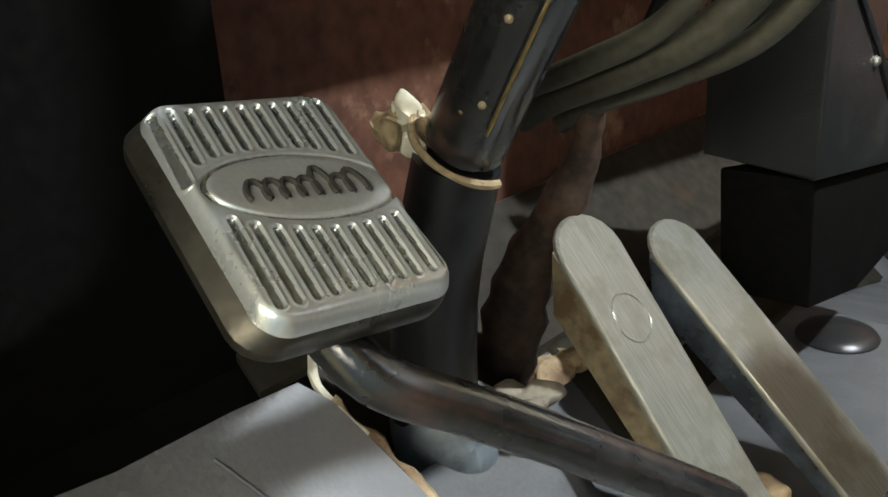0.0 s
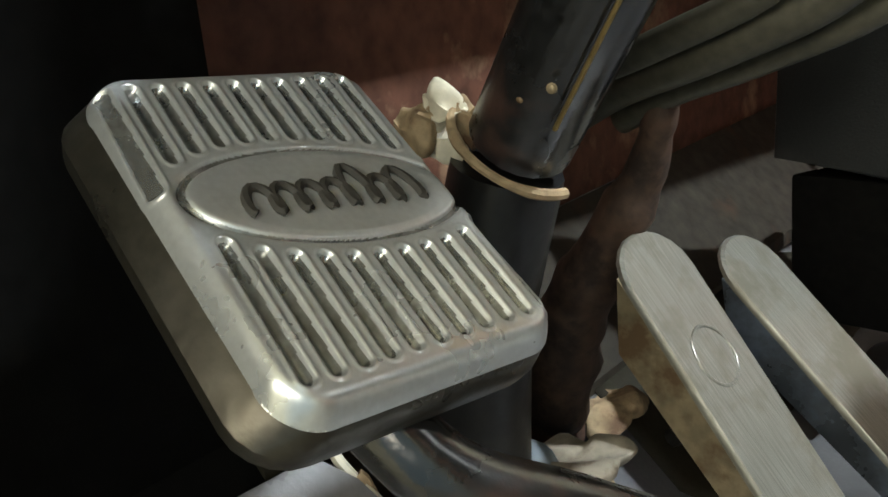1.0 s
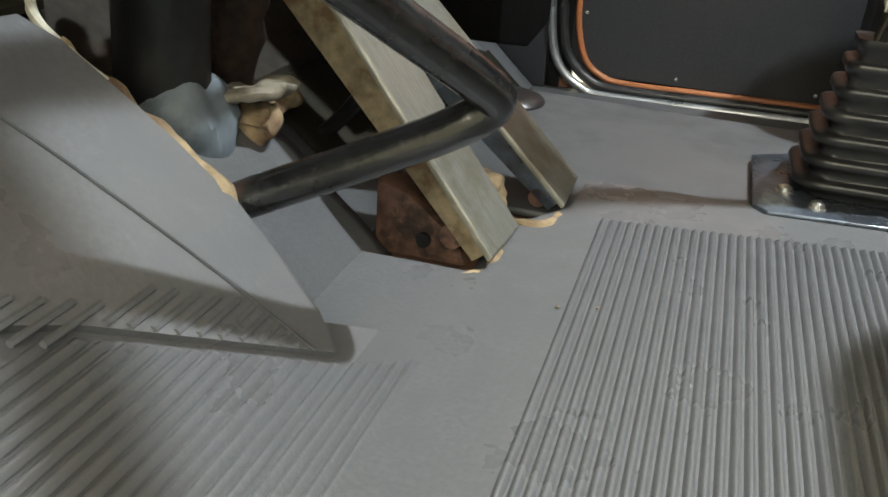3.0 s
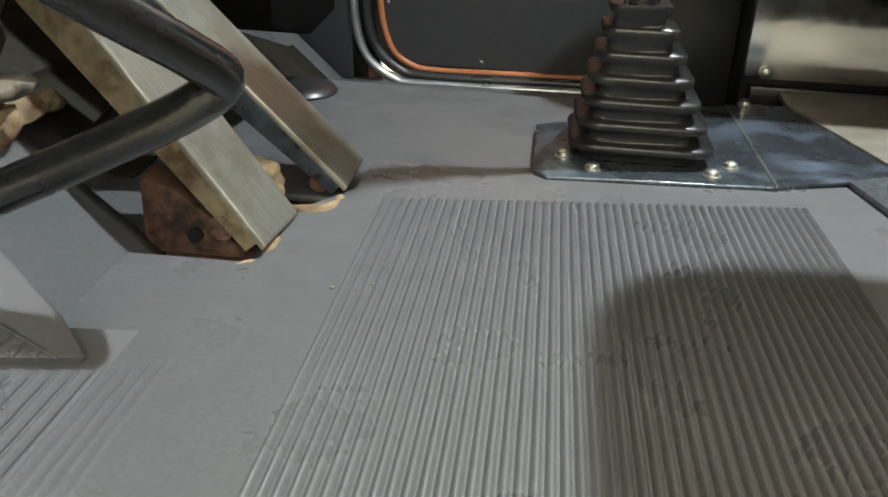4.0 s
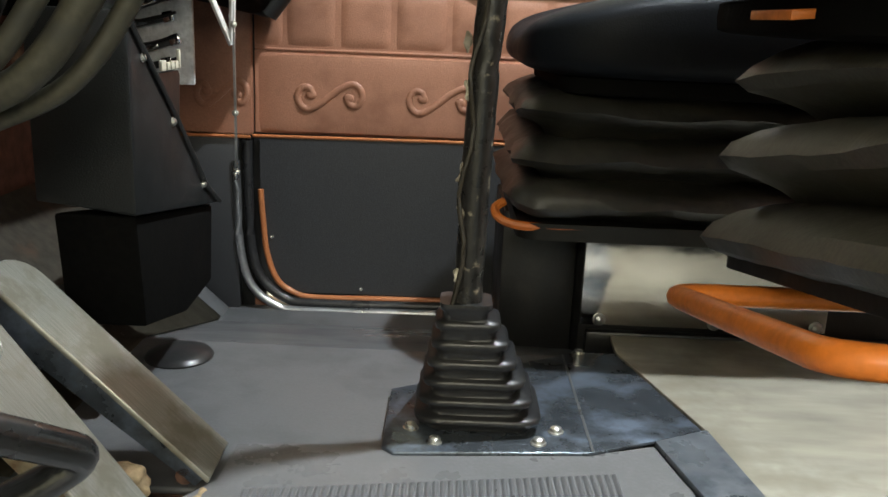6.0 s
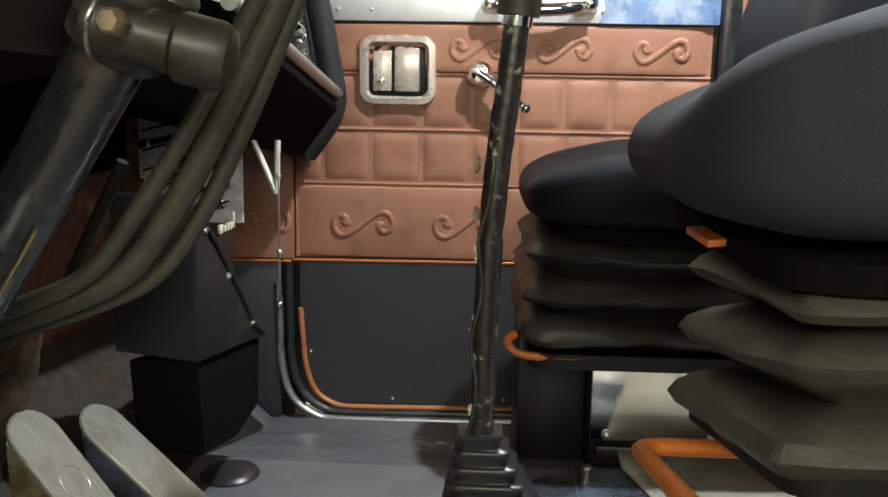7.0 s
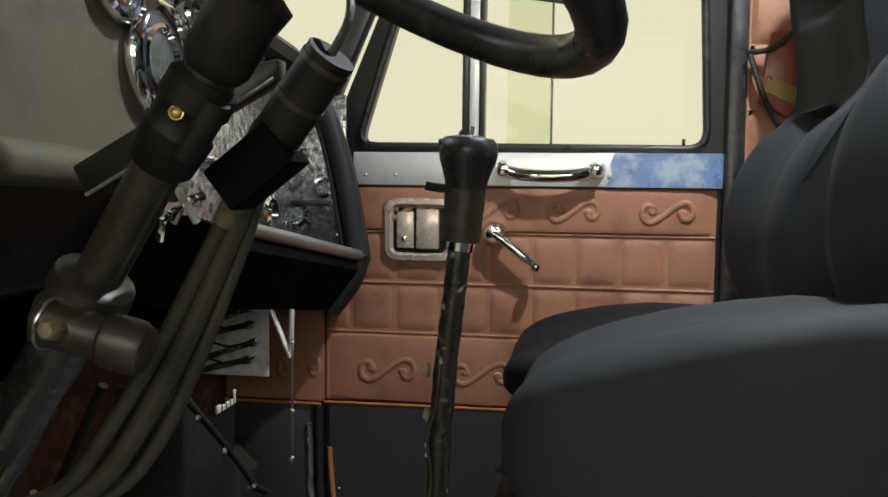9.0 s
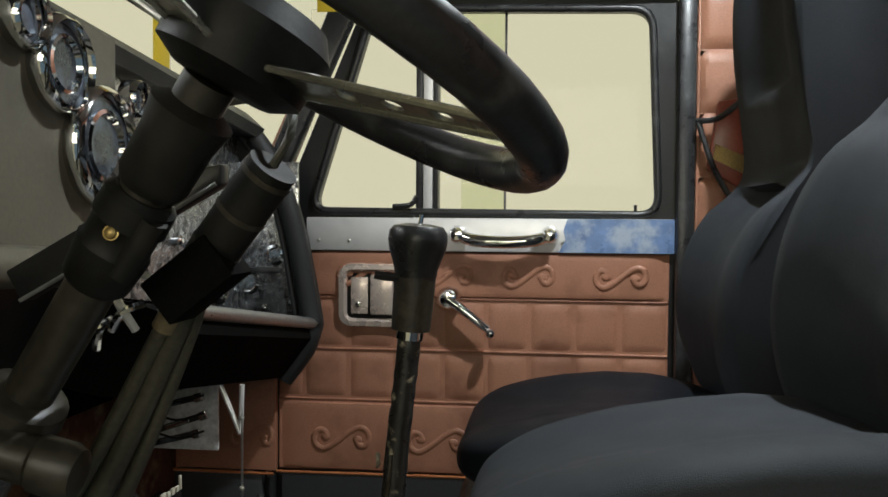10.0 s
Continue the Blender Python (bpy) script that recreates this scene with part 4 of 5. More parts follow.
part("top_pad", loft([[(-0.62, 1.376, 0.985), (-0.37, 1.376, 0.965), (-0.36, 1.376, 0.985), (-0.40, 1.376, 1.02), (-0.62, 1.376, 1.03)], [(-0.62, -0.12, 1.03), (-0.31, -0.12, 1.055), (-0.30, -0.12, 1.075), (-0.34, -0.12, 1.10), (-0.62, -0.12, 1.11)]]), M_DASH, dash)
part("binnacle", loft([[(-0.60, 0.66, 0.74), (-0.325, 0.66, 0.74), (-0.325, 0.66, 1.03), (-0.60, 0.66, 1.03)], [(-0.60, -0.12, 0.76), (-0.325, -0.12, 0.76), (-0.325, -0.12, 1.05), (-0.60, -0.12, 1.05)]]), M_TAN, dash, "greenish tan instrument binnacle")
part("knee_lip", tube([(-0.325, 0.66, 0.722), (-0.315, 0.40, 0.742), (-0.315, -0.12, 0.76)], 0.024, 14), M_TAN, dash, "rounded tan lower lip")
part("under_panel", prism([(-0.62, 0.55), (-0.40, 0.60), (-0.345, 0.70), (-0.345, 0.745), (-0.62, 0.745)], "y", LEFT + 0.01, 0.655), M_BLACK, dash)
def knurled(gr, at, axis, sides=36):
    """A chrome bezel with a scalloped rim."""
    bm = turned([(gr * 0.98, 0), (gr * 1.03, 0.006), (gr * 1.04, 0.014), (gr * 0.99, 0.022), (gr * 0.91, 0.026), (gr * 0.86, 0.020), (gr * 0.82, 0.010)], at, axis, sides)
    bm.verts.ensure_lookup_table()
    mid = Vector(at)
    for q, v in enumerate(bm.verts):
        if q % 3 == 0 and q // sides < 5:
            v.co = mid + (v.co - mid) * 0.988
    return bm


for gy, gz, gr in ((0.605, 0.884, 0.076), (0.513, 0.972, 0.056), (0.440, 1.010, 0.034), (0.690, 0.955, 0.026), (0.655, 0.838, 0.030)):
    at = (-0.325 if gr != 0.030 else -0.300, gy, gz)
    g = part("gauge", knurled(gr, at, (1, 0, 0)), M_CHROME, dash, "chrome-rimmed gauge")
    part("dial", turned([(gr * 0.82, 0.0), (gr * 0.82, 0.013), (0, 0.0131)], at, (1, 0, 0), 24), M_DARKPLATE, g)
    part("inner_ring", turned([(gr * 0.62, 0.013), (gr * 0.62, 0.018), (gr * 0.55, 0.020), (gr * 0.50, 0.013)], at, (1, 0, 0), 24), M_CHROME, g)
for k in range(7):
    y = 0.80 + 0.075 * k
    z = 0.775 - 0.09 * (y - 0.7)
    part("switch", turned([(0.016, 0), (0.017, 0.006), (0.009, 0.010), (0.007, 0.026), (0.009, 0.030), (0.004, 0.034)], (-0.375 - 0.04 * (y - 0.66) / 0.7, y, z), (1, 0, 0.1), 14), M_CHROME, dash, "chrome knob")
for y in (0.98, 1.16):
    part("vent", turned([(0.036, 0), (0.038, 0.012), (0.030, 0.016), (0.026, 0.004)], (-0.385, y, 0.665), (1, 0, 0), 20), M_CHROME, dash, "chrome-rimmed vent")

heater = thing("heater_box", (-0.45, 0.70, 0.10), "black heater box under the dashboard with screwed edge", "heater")
FACE = [(0.618, 0.448), (0.630, 0.446), (0.640, 0.436), (0.747, 0.336), (0.869, 0.228), (0.935, 0.192), (0.618, 0.243)]
bm = prism(FACE, "x", -0.395, -0.292, 0.004)
for v in bm.verts:
    if v.co.x < -0.34:
        v.co.z = max(v.co.z, 0.255)
part("case", bm, M_HEATER, heater)
part("lower_case", prism([(0.640, 0.238), (0.928, 0.190), (0.915, 0.085), (0.80, 0.078), (0.655, 0.110)], "x", -0.388, -0.300, 0.004), M_MATTE, heater)
part("edge_strip", tube([(-0.290, 0.622, 0.436), (-0.290, 0.747, 0.336), (-0.290, 0.869, 0.228), (-0.290, 0.930, 0.195)], 0.003, 8, 2, False, False), M_PLASTIC, heater)
for y, z in ((0.745, 0.325), (0.858, 0.232), (0.655, 0.400)):
    bolt((-0.292, y, z), (1, 0, 0), 0.0045, heater)

badge = thing("script_badge", (-0.29, 0.78, 0.36), "small light script badge on a dark clip", "badge")
part("clip", prism([(0.70, 0.368), (0.80, 0.290), (0.81, 0.295), (0.82, 0.372), (0.815, 0.378), (0.70, 0.378)], "x", -0.315, -0.305), M_BLACK, badge)
for k, (a, b, h) in enumerate(((0.742, 0.757, 0.012), (0.762, 0.772, 0.009), (0.777, 0.787, 0.010), (0.792, 0.802, 0.009), (0.806, 0.811, 0.022))):
    part("bar", box(-0.304, -0.300, a, b, 0.381, 0.381 + h, 0.001), M_CREAM, badge)

strap = thing("metal_strap", (-0.30, 1.08, 0.20), "thin riveted metal strap with a diagonal brace under the dashboard", "strap")
part("strip", box(-0.304, -0.301, 1.076, 1.081, 0.205, 0.490), M_TRIM, strap)
part("brace", tube([(-0.345, 1.08, 0.490), (-0.306, 1.08, 0.400)], 0.005, 8, 1, False, False), M_STAINLESS, strap)
part("brace", tube([(-0.303, 1.08, 0.490), (-0.306, 1.08, 0.400)], 0.005, 8, 1, False, False), M_STAINLESS, strap)
for z in (0.21, 0.30, 0.43):
    bolt((-0.302, 1.076, z), (0, -1, 0), 0.0042, strap, name="rivet")
part("foot", box(-0.306, -0.300, 1.070, 1.087, 0.198, 0.210, 0.002), M_TRIM, strap)

# ---------- passenger's door ----------
door = thing("passenger_door", (0.08, 1.50, -0.14), "closed cab door trimmed in quilted tan leather, chrome and black vinyl", "door")
DY = 1.506
DOOR = round_poly([(-0.372, -0.132), (0.527, -0.127), (0.527, 1.325), (-0.152, 1.325), (-0.372, 0.80)], 0.085, 6)
WIN = round_poly([(-0.292, 0.812), (0.487, 0.806), (0.468, 1.255), (-0.150, 1.268)], 0.045, 6)
bm, edges = bmesh.new(), []
for ring in (DOOR, WIN):
    vs = [bm.verts.new((x, DY, z)) for x, z in ring]
    edges += [bm.edges.new((vs[k], vs[(k + 1) % len(vs)])) for k in range(len(vs))]
res = bmesh.ops.triangle_fill(bm, use_beauty=True, use_dissolve=False, edges=edges)
ext = bmesh.ops.extrude_face_region(bm, geom=[f for f in res["geom"] if isinstance(f, bmesh.types.BMFace)])
bmesh.ops.translate(bm, verts=[v for v in ext["geom"] if isinstance(v, bmesh.types.BMVert)], vec=(0, 0.05, 0))
part("shell", bm, M_BLACK, door)
part("lower_panel", prism(round_poly([(-0.358, -0.118), (0.515, -0.113), (0.515, 0.214), (-0.358, 0.207)], 0.07, 6)[0:14] + [(0.515, 0.214), (-0.358, 0.207)], "y", DY - 0.010, DY - 0.001), M_VINYL, door, "black vinyl kick panel")


def pad(x0, x1, z0, z1, puff=0.0065, n=9, edge=0.42, rough=0.18):
    bm, vs = bmesh.new(), {}
    for i in range(n + 1):
        for j in range(n + 1):
            a, b = i / n, j / n
            h = (1 - abs(2 * a - 1) ** 4) * (1 - abs(2 * b - 1) ** 4)
            x, z = x0 + a * (x1 - x0), z0 + b * (z1 - z0)
            h = puff * (h ** edge) * (1 + rough * noise.noise(Vector((x * 22, z * 22, 1)))) if h > 0 else 0
            vs[i, j] = bm.verts.new((x, DY - 0.002 - h, z))
    for i in range(n):
        for j in range(n):
            bm.faces.new((vs[i, j], vs[i + 1, j], vs[i + 1, j + 1], vs[i, j + 1]))
    rim = [e for e in bm.edges if len(e.link_faces) == 1]
    r = bmesh.ops.extrude_edge_only(bm, edges=rim)
    bmesh.ops.translate(bm, verts=[v for v in r["geom"] if isinstance(v, bmesh.types.BMVert)], vec=(0, 0.0015, 0))
    return bm


part("leather_backing", box(-0.366, 0.510, DY - 0.0042, DY - 0.001, 0.216, 0.718), M_LEATHER, door)
COLS = [-0.368, -0.308, -0.203, -0.094, 0.014, 0.112, 0.208, 0.307, 0.407, 0.512]
for z0, z1 in ((0.382, 0.493), (0.499, 0.611)):
    for x0, x1 in zip(COLS, COLS[1:]):
        part("quilt_pad", pad(x0 + 0.0008, x1 - 0.0008, z0, z1), M_LEATHER, door)
for name, z0, z1 in (("lower_band", 0.214, 0.376), ("upper_band", 0.617, 0.720)):
    part(name, pad(-0.368, 0.512, z0, z1, 0.0115, 26, 0.22, 0.04), M_LEATHER, door, "tan leather band with embossed scrolls")


def scroll(cx, cz, w, h, flip=1, y=DY - 0.0150):
    """A lying S with curled ends, a soft padded ridge half sunk in the leather."""
    base = [(-0.27, 0.06), (-0.31, 0.26), (-0.42, 0.30), (-0.50, 0.02), (-0.46, -0.32), (-0.33, -0.46), (-0.16, -0.28)]
    pts = base + [(0.0, 0.0)] + [(-a, -b) for a, b in reversed(base)]
    bm = tube([(cx + flip * a * w, 0.0, cz + b * h) for a, b in pts], 0.0068, 10, 5)
    for sgn in (-1, 1):
        join(bm, cushion((cx + sgn * flip * 0.29 * w, 0.0, cz - sgn * 0.04 * h), (0.011, 0.0068, 0.009), 1.0, 8))
    for v in bm.verts:
        v.co.y = y + 0.0016 + 0.52 * v.co.y
    return bm


for cx in (-0.217, 0.004, 0.222, 0.430):
    part("scroll", scroll(cx, 0.292, 0.128, 0.056), M_LEATHER, door)
for cx in (-0.170, 0.024, 0.205, 0.407):
    part("scroll", scroll(cx, 0.668, 0.108, 0.048), M_LEATHER, door)
part("seam_piping", tube([(-0.372, DY - 0.010, 0.208), (0.0, DY - 0.010, 0.211), (0.515, DY - 0.010, 0.214)], 0.0035, 8, 2), M_PIPING, door, "thin tan piping")
for z in (0.379, 0.496, 0.614):
    part("seam_piping", tube([(-0.366, DY - 0.0045, z), (0.07, DY - 0.005, z + 0.0008), (0.510, DY - 0.0045, z)], 0.0030, 8, 4), M_LEATHER, door)
welt = [(-0.357, 0.10), (-0.352, 0.03), (-0.345, -0.035), (-0.325, -0.090), (-0.290, -0.117), (-0.245, -0.126), (-0.10, -0.124), (0.10, -0.121), (0.30, -0.118), (0.515, -0.115)]
part("welt", tube([(x, DY - 0.013, z) for x, z in welt], 0.0062, 10, 4), M_PIPING, door, "orange-tan piping round the panel foot")
for x, z in ((-0.335, 0.0), (-0.15, -0.105), (0.10, -0.10)):
    bolt((x, DY - 0.010, z), (0, -1, 0), 0.003, door, name="screw")
part("chrome_strip", box(-0.300, 0.521, DY - 0.016, DY - 0.001, 0.722, 0.797, 0.003), M_STAINLESS, door, "polished stainless strip under the window")
# added sheet with the blue reflection as its colour
part("blue_reflection", prism([(0.272, 0.7225), (0.520, 0.7225), (0.520, 0.7965), (0.290, 0.7965), (0.281, 0.77), (0.286, 0.75)], "y", DY - 0.0175, DY - 0.0162), M_BLUEREFL, door, "blotchy blue sheet standing in for a reflection")
part("window_rubber", tube([(x, DY - 0.004, z) for x, z in WIN], 0.009, 10, 1, True, False), M_RUBBER, door, "black window rubber")
pane = part("pane", box(-0.30, 0.49, DY + 0.022, DY + 0.026, 0.80, 1.275), M_GLASS, door)
pane.visible_shadow = False
part("vent_bar", box(-0.050, -0.036, DY - 0.004, DY + 0.040, 0.803, 1.262, 0.002), M_RUBBER, door, "black quarter-light bar")
part("vent_bar", box(-0.034, -0.012, DY + 0.002, DY + 0.036, 0.803, 1.262, 0.002), M_STAINLESS, door, "bright quarter-light channel")
part("vent_bar", box(-0.010, 0.000, DY - 0.002, DY + 0.040, 0.803, 1.262, 0.002), M_RUBBER, door, "black window channel")
pane = part("sliding_pane", box(0.050, 0.147, DY + 0.030, DY + 0.034, 0.80, 1.275), M_GREEN, door, "greenish sliding pane")
pane.visible_shadow = False
part("pane_edge", box(0.147, 0.152, DY + 0.028, DY + 0.036, 0.80, 1.265), M_RUBBER, door, "dark edge of the sliding pane")
part("vent_latch", tube([(-0.10, DY - 0.012, 0.822), (-0.06, DY - 0.018, 0.826), (-0.045, DY - 0.02, 0.845)], 0.006, 8), M_BLACK, door)
part("lock_button", tube([(0.437, DY - 0.006, 0.797), (0.437, DY - 0.006, 0.828)], 0.0035, 8, 1, False, False), M_BLACK, door)

grab = part("grab_handle", tube([(0.056, DY - 0.030, 0.757), (0.075, DY - 0.048, 0.751), (0.105, DY - 0.056, 0.747), (0.150, DY - 0.058, 0.745), (0.195, DY - 0.056, 0.747), (0.225, DY - 0.048, 0.751), (0.244, DY - 0.030, 0.757)], 0.0140, 14, 5), M_CHROME, door, "chrome grab handle")
for x in (0.048, 0.252):
    part("rosette", turned([(0.019, 0), (0.021, 0.004), (0.019, 0.012), (0.014, 0.020), (0.013, 0.028), (0.016, 0.033), (0.012, 0.040), (0.003, 0.042)], (x, DY - 0.014, 0.760), (0, -1, 0), 20), M_CHROME, grab, "round chrome end cap")


def frame_ring(x0, x1, z0, z1, r, y):
    return [(x, y, z) for x, z in rounded(x0, x1, z0, z1, r)]


ex0, ex1, ez0, ez1 = -0.226, -0.062, 0.548, 0.694
for x in (-0.27, -0.20, 0.28):
    bolt((x, DY - 0.016, 0.745), (0, -1, 0), 0.0035, door, name="screw")
part("handle_bezel", loft([frame_ring(ex0, ex1, ez0, ez1, 0.030, DY - 0.008), frame_ring(ex0 + 0.003, ex1 - 0.003, ez0 + 0.003, ez1 - 0.003, 0.028, DY - 0.021),
                           frame_ring(ex0 + 0.015, ex1 - 0.015, ez0 + 0.014, ez1 - 0.014, 0.020, DY - 0.023), frame_ring(ex0 + 0.020, ex1 - 0.020, ez0 + 0.019, ez1 - 0.019, 0.016, DY - 0.016),
                           frame_ring(ex0 + 0.022, ex1 - 0.022, ez0 + 0.021, ez1 - 0.021, 0.014, DY - 0.002)]), M_BEZEL, door, "bright metal door-handle bezel")
part("handle_well", box(-0.206, -0.082, DY - 0.0135, DY - 0.004, 0.568, 0.674, 0.004), M_SOFTBLACK, door)
part("handle_lever", box(-0.150, -0.097, DY - 0.024, DY - 0.0125, 0.577, 0.668, 0.004), M_BEZEL, door, "pale pinkish latch lever")
part("handle_cup", box(-0.196, -0.156, DY - 0.018, DY - 0.012, 0.578, 0.662, 0.003), M_BEZEL, door)
part("handle_rivet", turned([(0.008, 0), (0.006, 0.003), (0, 0.004)], (-0.178, DY - 0.018, 0.60), (0, -1, 0), 10), M_CHROME, door)

crank = part("window_crank", tube([(0.030, DY - 0.040, 0.616), (0.060, DY - 0.045, 0.597), (0.100, DY - 0.046, 0.566), (0.126, DY - 0.042, 0.547)], (0.0125, 0.0085), 10, 4), M_CHROME, door, "chrome window crank")
part("boss", turned([(0.028, -0.026), (0.029, -0.010), (0.024, 0.004), (0.017, 0.012), (0.006, 0.014)], (0.030, DY - 0.036, 0.616), (0, -1, 0), 20), M_CHROME, crank)
part("knob", turned([(0.006, 0), (0.010, 0.006), (0.012, 0.022), (0.009, 0.034), (0.003, 0.037)], (0.126, DY - 0.040, 0.547), (0, -1, 0), 14), M_CHROME, crank)

structure("sill_trim", tube([(x, 1.475, z) for x, z in [(-0.402, 0.16), (-0.400, 0.10), (-0.396, -0.02), (-0.375, -0.098), (-0.325, -0.140), (-0.26, -0.150), (0.0, -0.146), (0.30, -0.142), (0.56, -0.140)]], 0.0085, 10, 4), M_TRIM, "bright metal trim round the door foot", "sill trim")
structure("door_seal", tube([(x, 1.488, z) for x, z in [(-0.382, 0.20), (-0.380, 0.10), (-0.376, -0.02), (-0.357, -0.084), (-0.312, -0.126), (-0.25, -0.137), (0.0, -0.134), (0.30, -0.130), (0.56, -0.128)]], 0.010, 10, 4), M_RUBBER, "black rubber door seal", "door seal")
structure("door_seal_rear", box(0.522, 0.560, 1.470, 1.500, -0.12, 1.36, 0.008), M_RUBBER, "black rubber door seal on the rear post", "door seal")
structure("door_seal_top", box(-0.17, 0.545, 1.475, 1.503, 1.285, 1.345, 0.008), M_RUBBER, "black rubber seal over the window", "door seal")
structure("pillar_front", prism([(-0.43, 0.80), (-0.385, 0.80), (-0.135, 1.36), (-0.20, 1.36)], "y", 1.455, 1.503, 0.006), M_RUBBER, "black windscreen pillar", "pillar")
structure("door_jamb", box(-0.413, -0.373, 1.4955, 1.5035, -0.2, 0.205, 0.002), M_SOFTBLACK, "black door jamb behind the seal", "post")
structure("door_gap_filler", box(-0.43, -0.355, 1.530, 1.549, -0.2, 0.80), M_BLACK, "black door post behind the seal", "post")
structure("sill", box(-0.42, 0.60, 1.415, 1.50, -0.22, -0.150), M_TOE, "grey door sill", "sill")

# kick panel ahead of the door
kick = thing("kick_panel", (-0.50, 1.48, 0.05), "tan leather kick panel with embossed scroll ahead of the door", "panel")
part("leather", box(-0.610, -0.3695, 1.482, 1.5025, 0.212, 0.80, 0.003), M_LEATHER, kick)
part("black_foot", box(-0.610, -0.399, 1.474, 1.500, -0.15, 0.208, 0.003), M_VINYL, kick)
part("piping", tube([(-0.61, 1.470, 0.209), (-0.371, 1.470, 0.209)], 0.0035, 8, 1), M_PIPING, kick)
part("scroll", scroll(-0.428, 0.292, 0.100, 0.052, 1, 1.4795), M_LEATHER, kick)
relay = thing("fuse_panel", (-0.49, 1.23, 0.33), "bare metal fuse panel with black clips and loose wires", "fuse panel")
part("plate", box(-0.600, -0.405, 1.222, 1.232, 0.326, 0.520, 0.003), M_FUSE, relay)
part("hanger", box(-0.56, -0.44, 1.226, 1.232, 0.499, 0.560), M_BLACK, relay)
for k in range(5):
    z, wide = 0.345 + k * 0.036, (0.075, 0.060, 0.080, 0.055, 0.07)[k]
    q = Matrix.Translation((-0.515 + 0.030 * (k % 2), 1.218, z)) @ Euler((0, radians(-14 - 5 * (k % 2)), 0)).to_matrix().to_4x4()
    for name, x0, x1, h, deep, m in (("clip", -wide, wide, 0.006, 0.010, M_RUBBER), ("terminal", -wide - 0.012, -wide + 0.010, 0.009, 0.013, M_CHROME), ("terminal", wide - 0.012, wide + 0.006, 0.009, 0.013, M_CHROME), ("fuse", -wide * 0.4, wide * 0.5, 0.004, 0.016, M_CHROME if k % 2 else M_DARKPLATE)):
        bm = box(x0, x1, -deep, 0.004, -h, h, 0.002)
        bm.transform(q)
        part(name, bm, m, relay)
    part("wire", tube([(-0.585, 1.204, z + 0.006), (-0.53, 1.196, z + 0.020), (-0.48, 1.200, z + 0.010), (-0.425, 1.200, z + 0.026)], 0.0026, 6, 4), M_BLACK, relay)

# rear post pocket
pocket = thing("net_pocket", (0.60, 1.47, 0.85), "black net pocket holding a red and yellow packet", "pocket")
part("packet", prism([(0.578, 0.905), (0.70, 0.83), (0.70, 1.06), (0.600, 1.045)], "y", 1.440, 1.459, 0.004), M_RED, pocket, "red packet")
part("packet_band", prism([(0.588, 0.925), (0.70, 0.87), (0.70, 0.91), (0.594, 0.955)], "y", 1.4355, 1.4398), M_BRASS, pocket, "yellow band")
part("cord", tube([(0.555, 1.450, 1.005), (0.60, 1.431, 1.01), (0.66, 1.428, 1.06)], 0.006, 8), M_RUBBER, pocket)
part("cord", tube([(0.560, 1.448, 1.00), (0.592, 1.431, 0.90), (0.64, 1.428, 0.82)], 0.006, 8), M_RUBBER, pocket)
structure("pillar_rear", box(0.560, 0.70, 1.476, 1.502, -0.14, 1.50, 0.006), M_LEATHER, "quilted tan leather rear post", "pillar")
for k in range(8):
    z = 0.35 + 0.135 * k
    structure("pillar_pad", pad(0.566, 0.66, z, z + 0.132, 0.012), M_LEATHER, "tan leather pad on the rear post", "upholstery")
for o in [o for o in scene.objects if o.name.startswith("pillar_pad")]:
    o.location.y = -0.028

# ---------- gear lever ----------
plate = thing("floor_plate", (0.10, 0.70, 0.0), "dark polished plate bolted to the floor round the gear lever", "floor plate")
part("sheet", prism([(-0.022, 0.583), (0.19, 0.600), (0.262, 0.633), (0.325, 0.666), (0.267, 0.893), (0.215, 0.895), (-0.035, 0.745), (-0.035, 0.596)], "z", 0.0045, 0.009, 0.0015), M_DARKPLATE, plate)
part("seam", box(0.190, 0.193, 0.602, 0.880, 0.009, 0.0098), M_TRIM, plate)
for at in ((-0.006, 0.640, 0.009), (0.021, 0.609, 0.009), (0.134, 0.616, 0.009), (0.156, 0.645, 0.009), (0.214, 0.885, 0.009)):
    bolt(at, (0, 0, 1), 0.0072, plate)
strip = thing("edge_plate", (0.30, 0.52, 0.0), "scuffed blue-grey metal strip along the mat's edge", "floor plate")
part("strip", prism([(0.264, 0.630), (0.310, 0.400), (0.365, 0.395), (0.330, 0.664)], "z", 0.003, 0.011, 0.001), M_EDGEPLATE, strip)
bolt((0.322, 0.42, 0.011), (0, 0, 1), 0.008, strip, M_BRASS)
part("latch", box(0.310, 0.328, 0.385, 0.400, 0.008, 0.022, 0.003), M_BRASS, strip, "tarnished brass latch")
under = thing("under_seat_plate", (0.60, 0.70, 0.0), "large scuffed pale metal plate between the seats", "floor plate")
part("sheet", prism([(0.362, 0.395), (1.10, 0.395), (1.10, 0.965), (0.272, 0.965), (0.268, 0.897), (0.328, 0.668)], "z", 0.001, 0.010, 0.001), M_PLATE, under)

lever = thing("gear_lever", (0.068, 0.62, 0.0), "tall black gear lever with ribbed rubber boot and worn grip", "gear lever")
rings = []
nb = 6
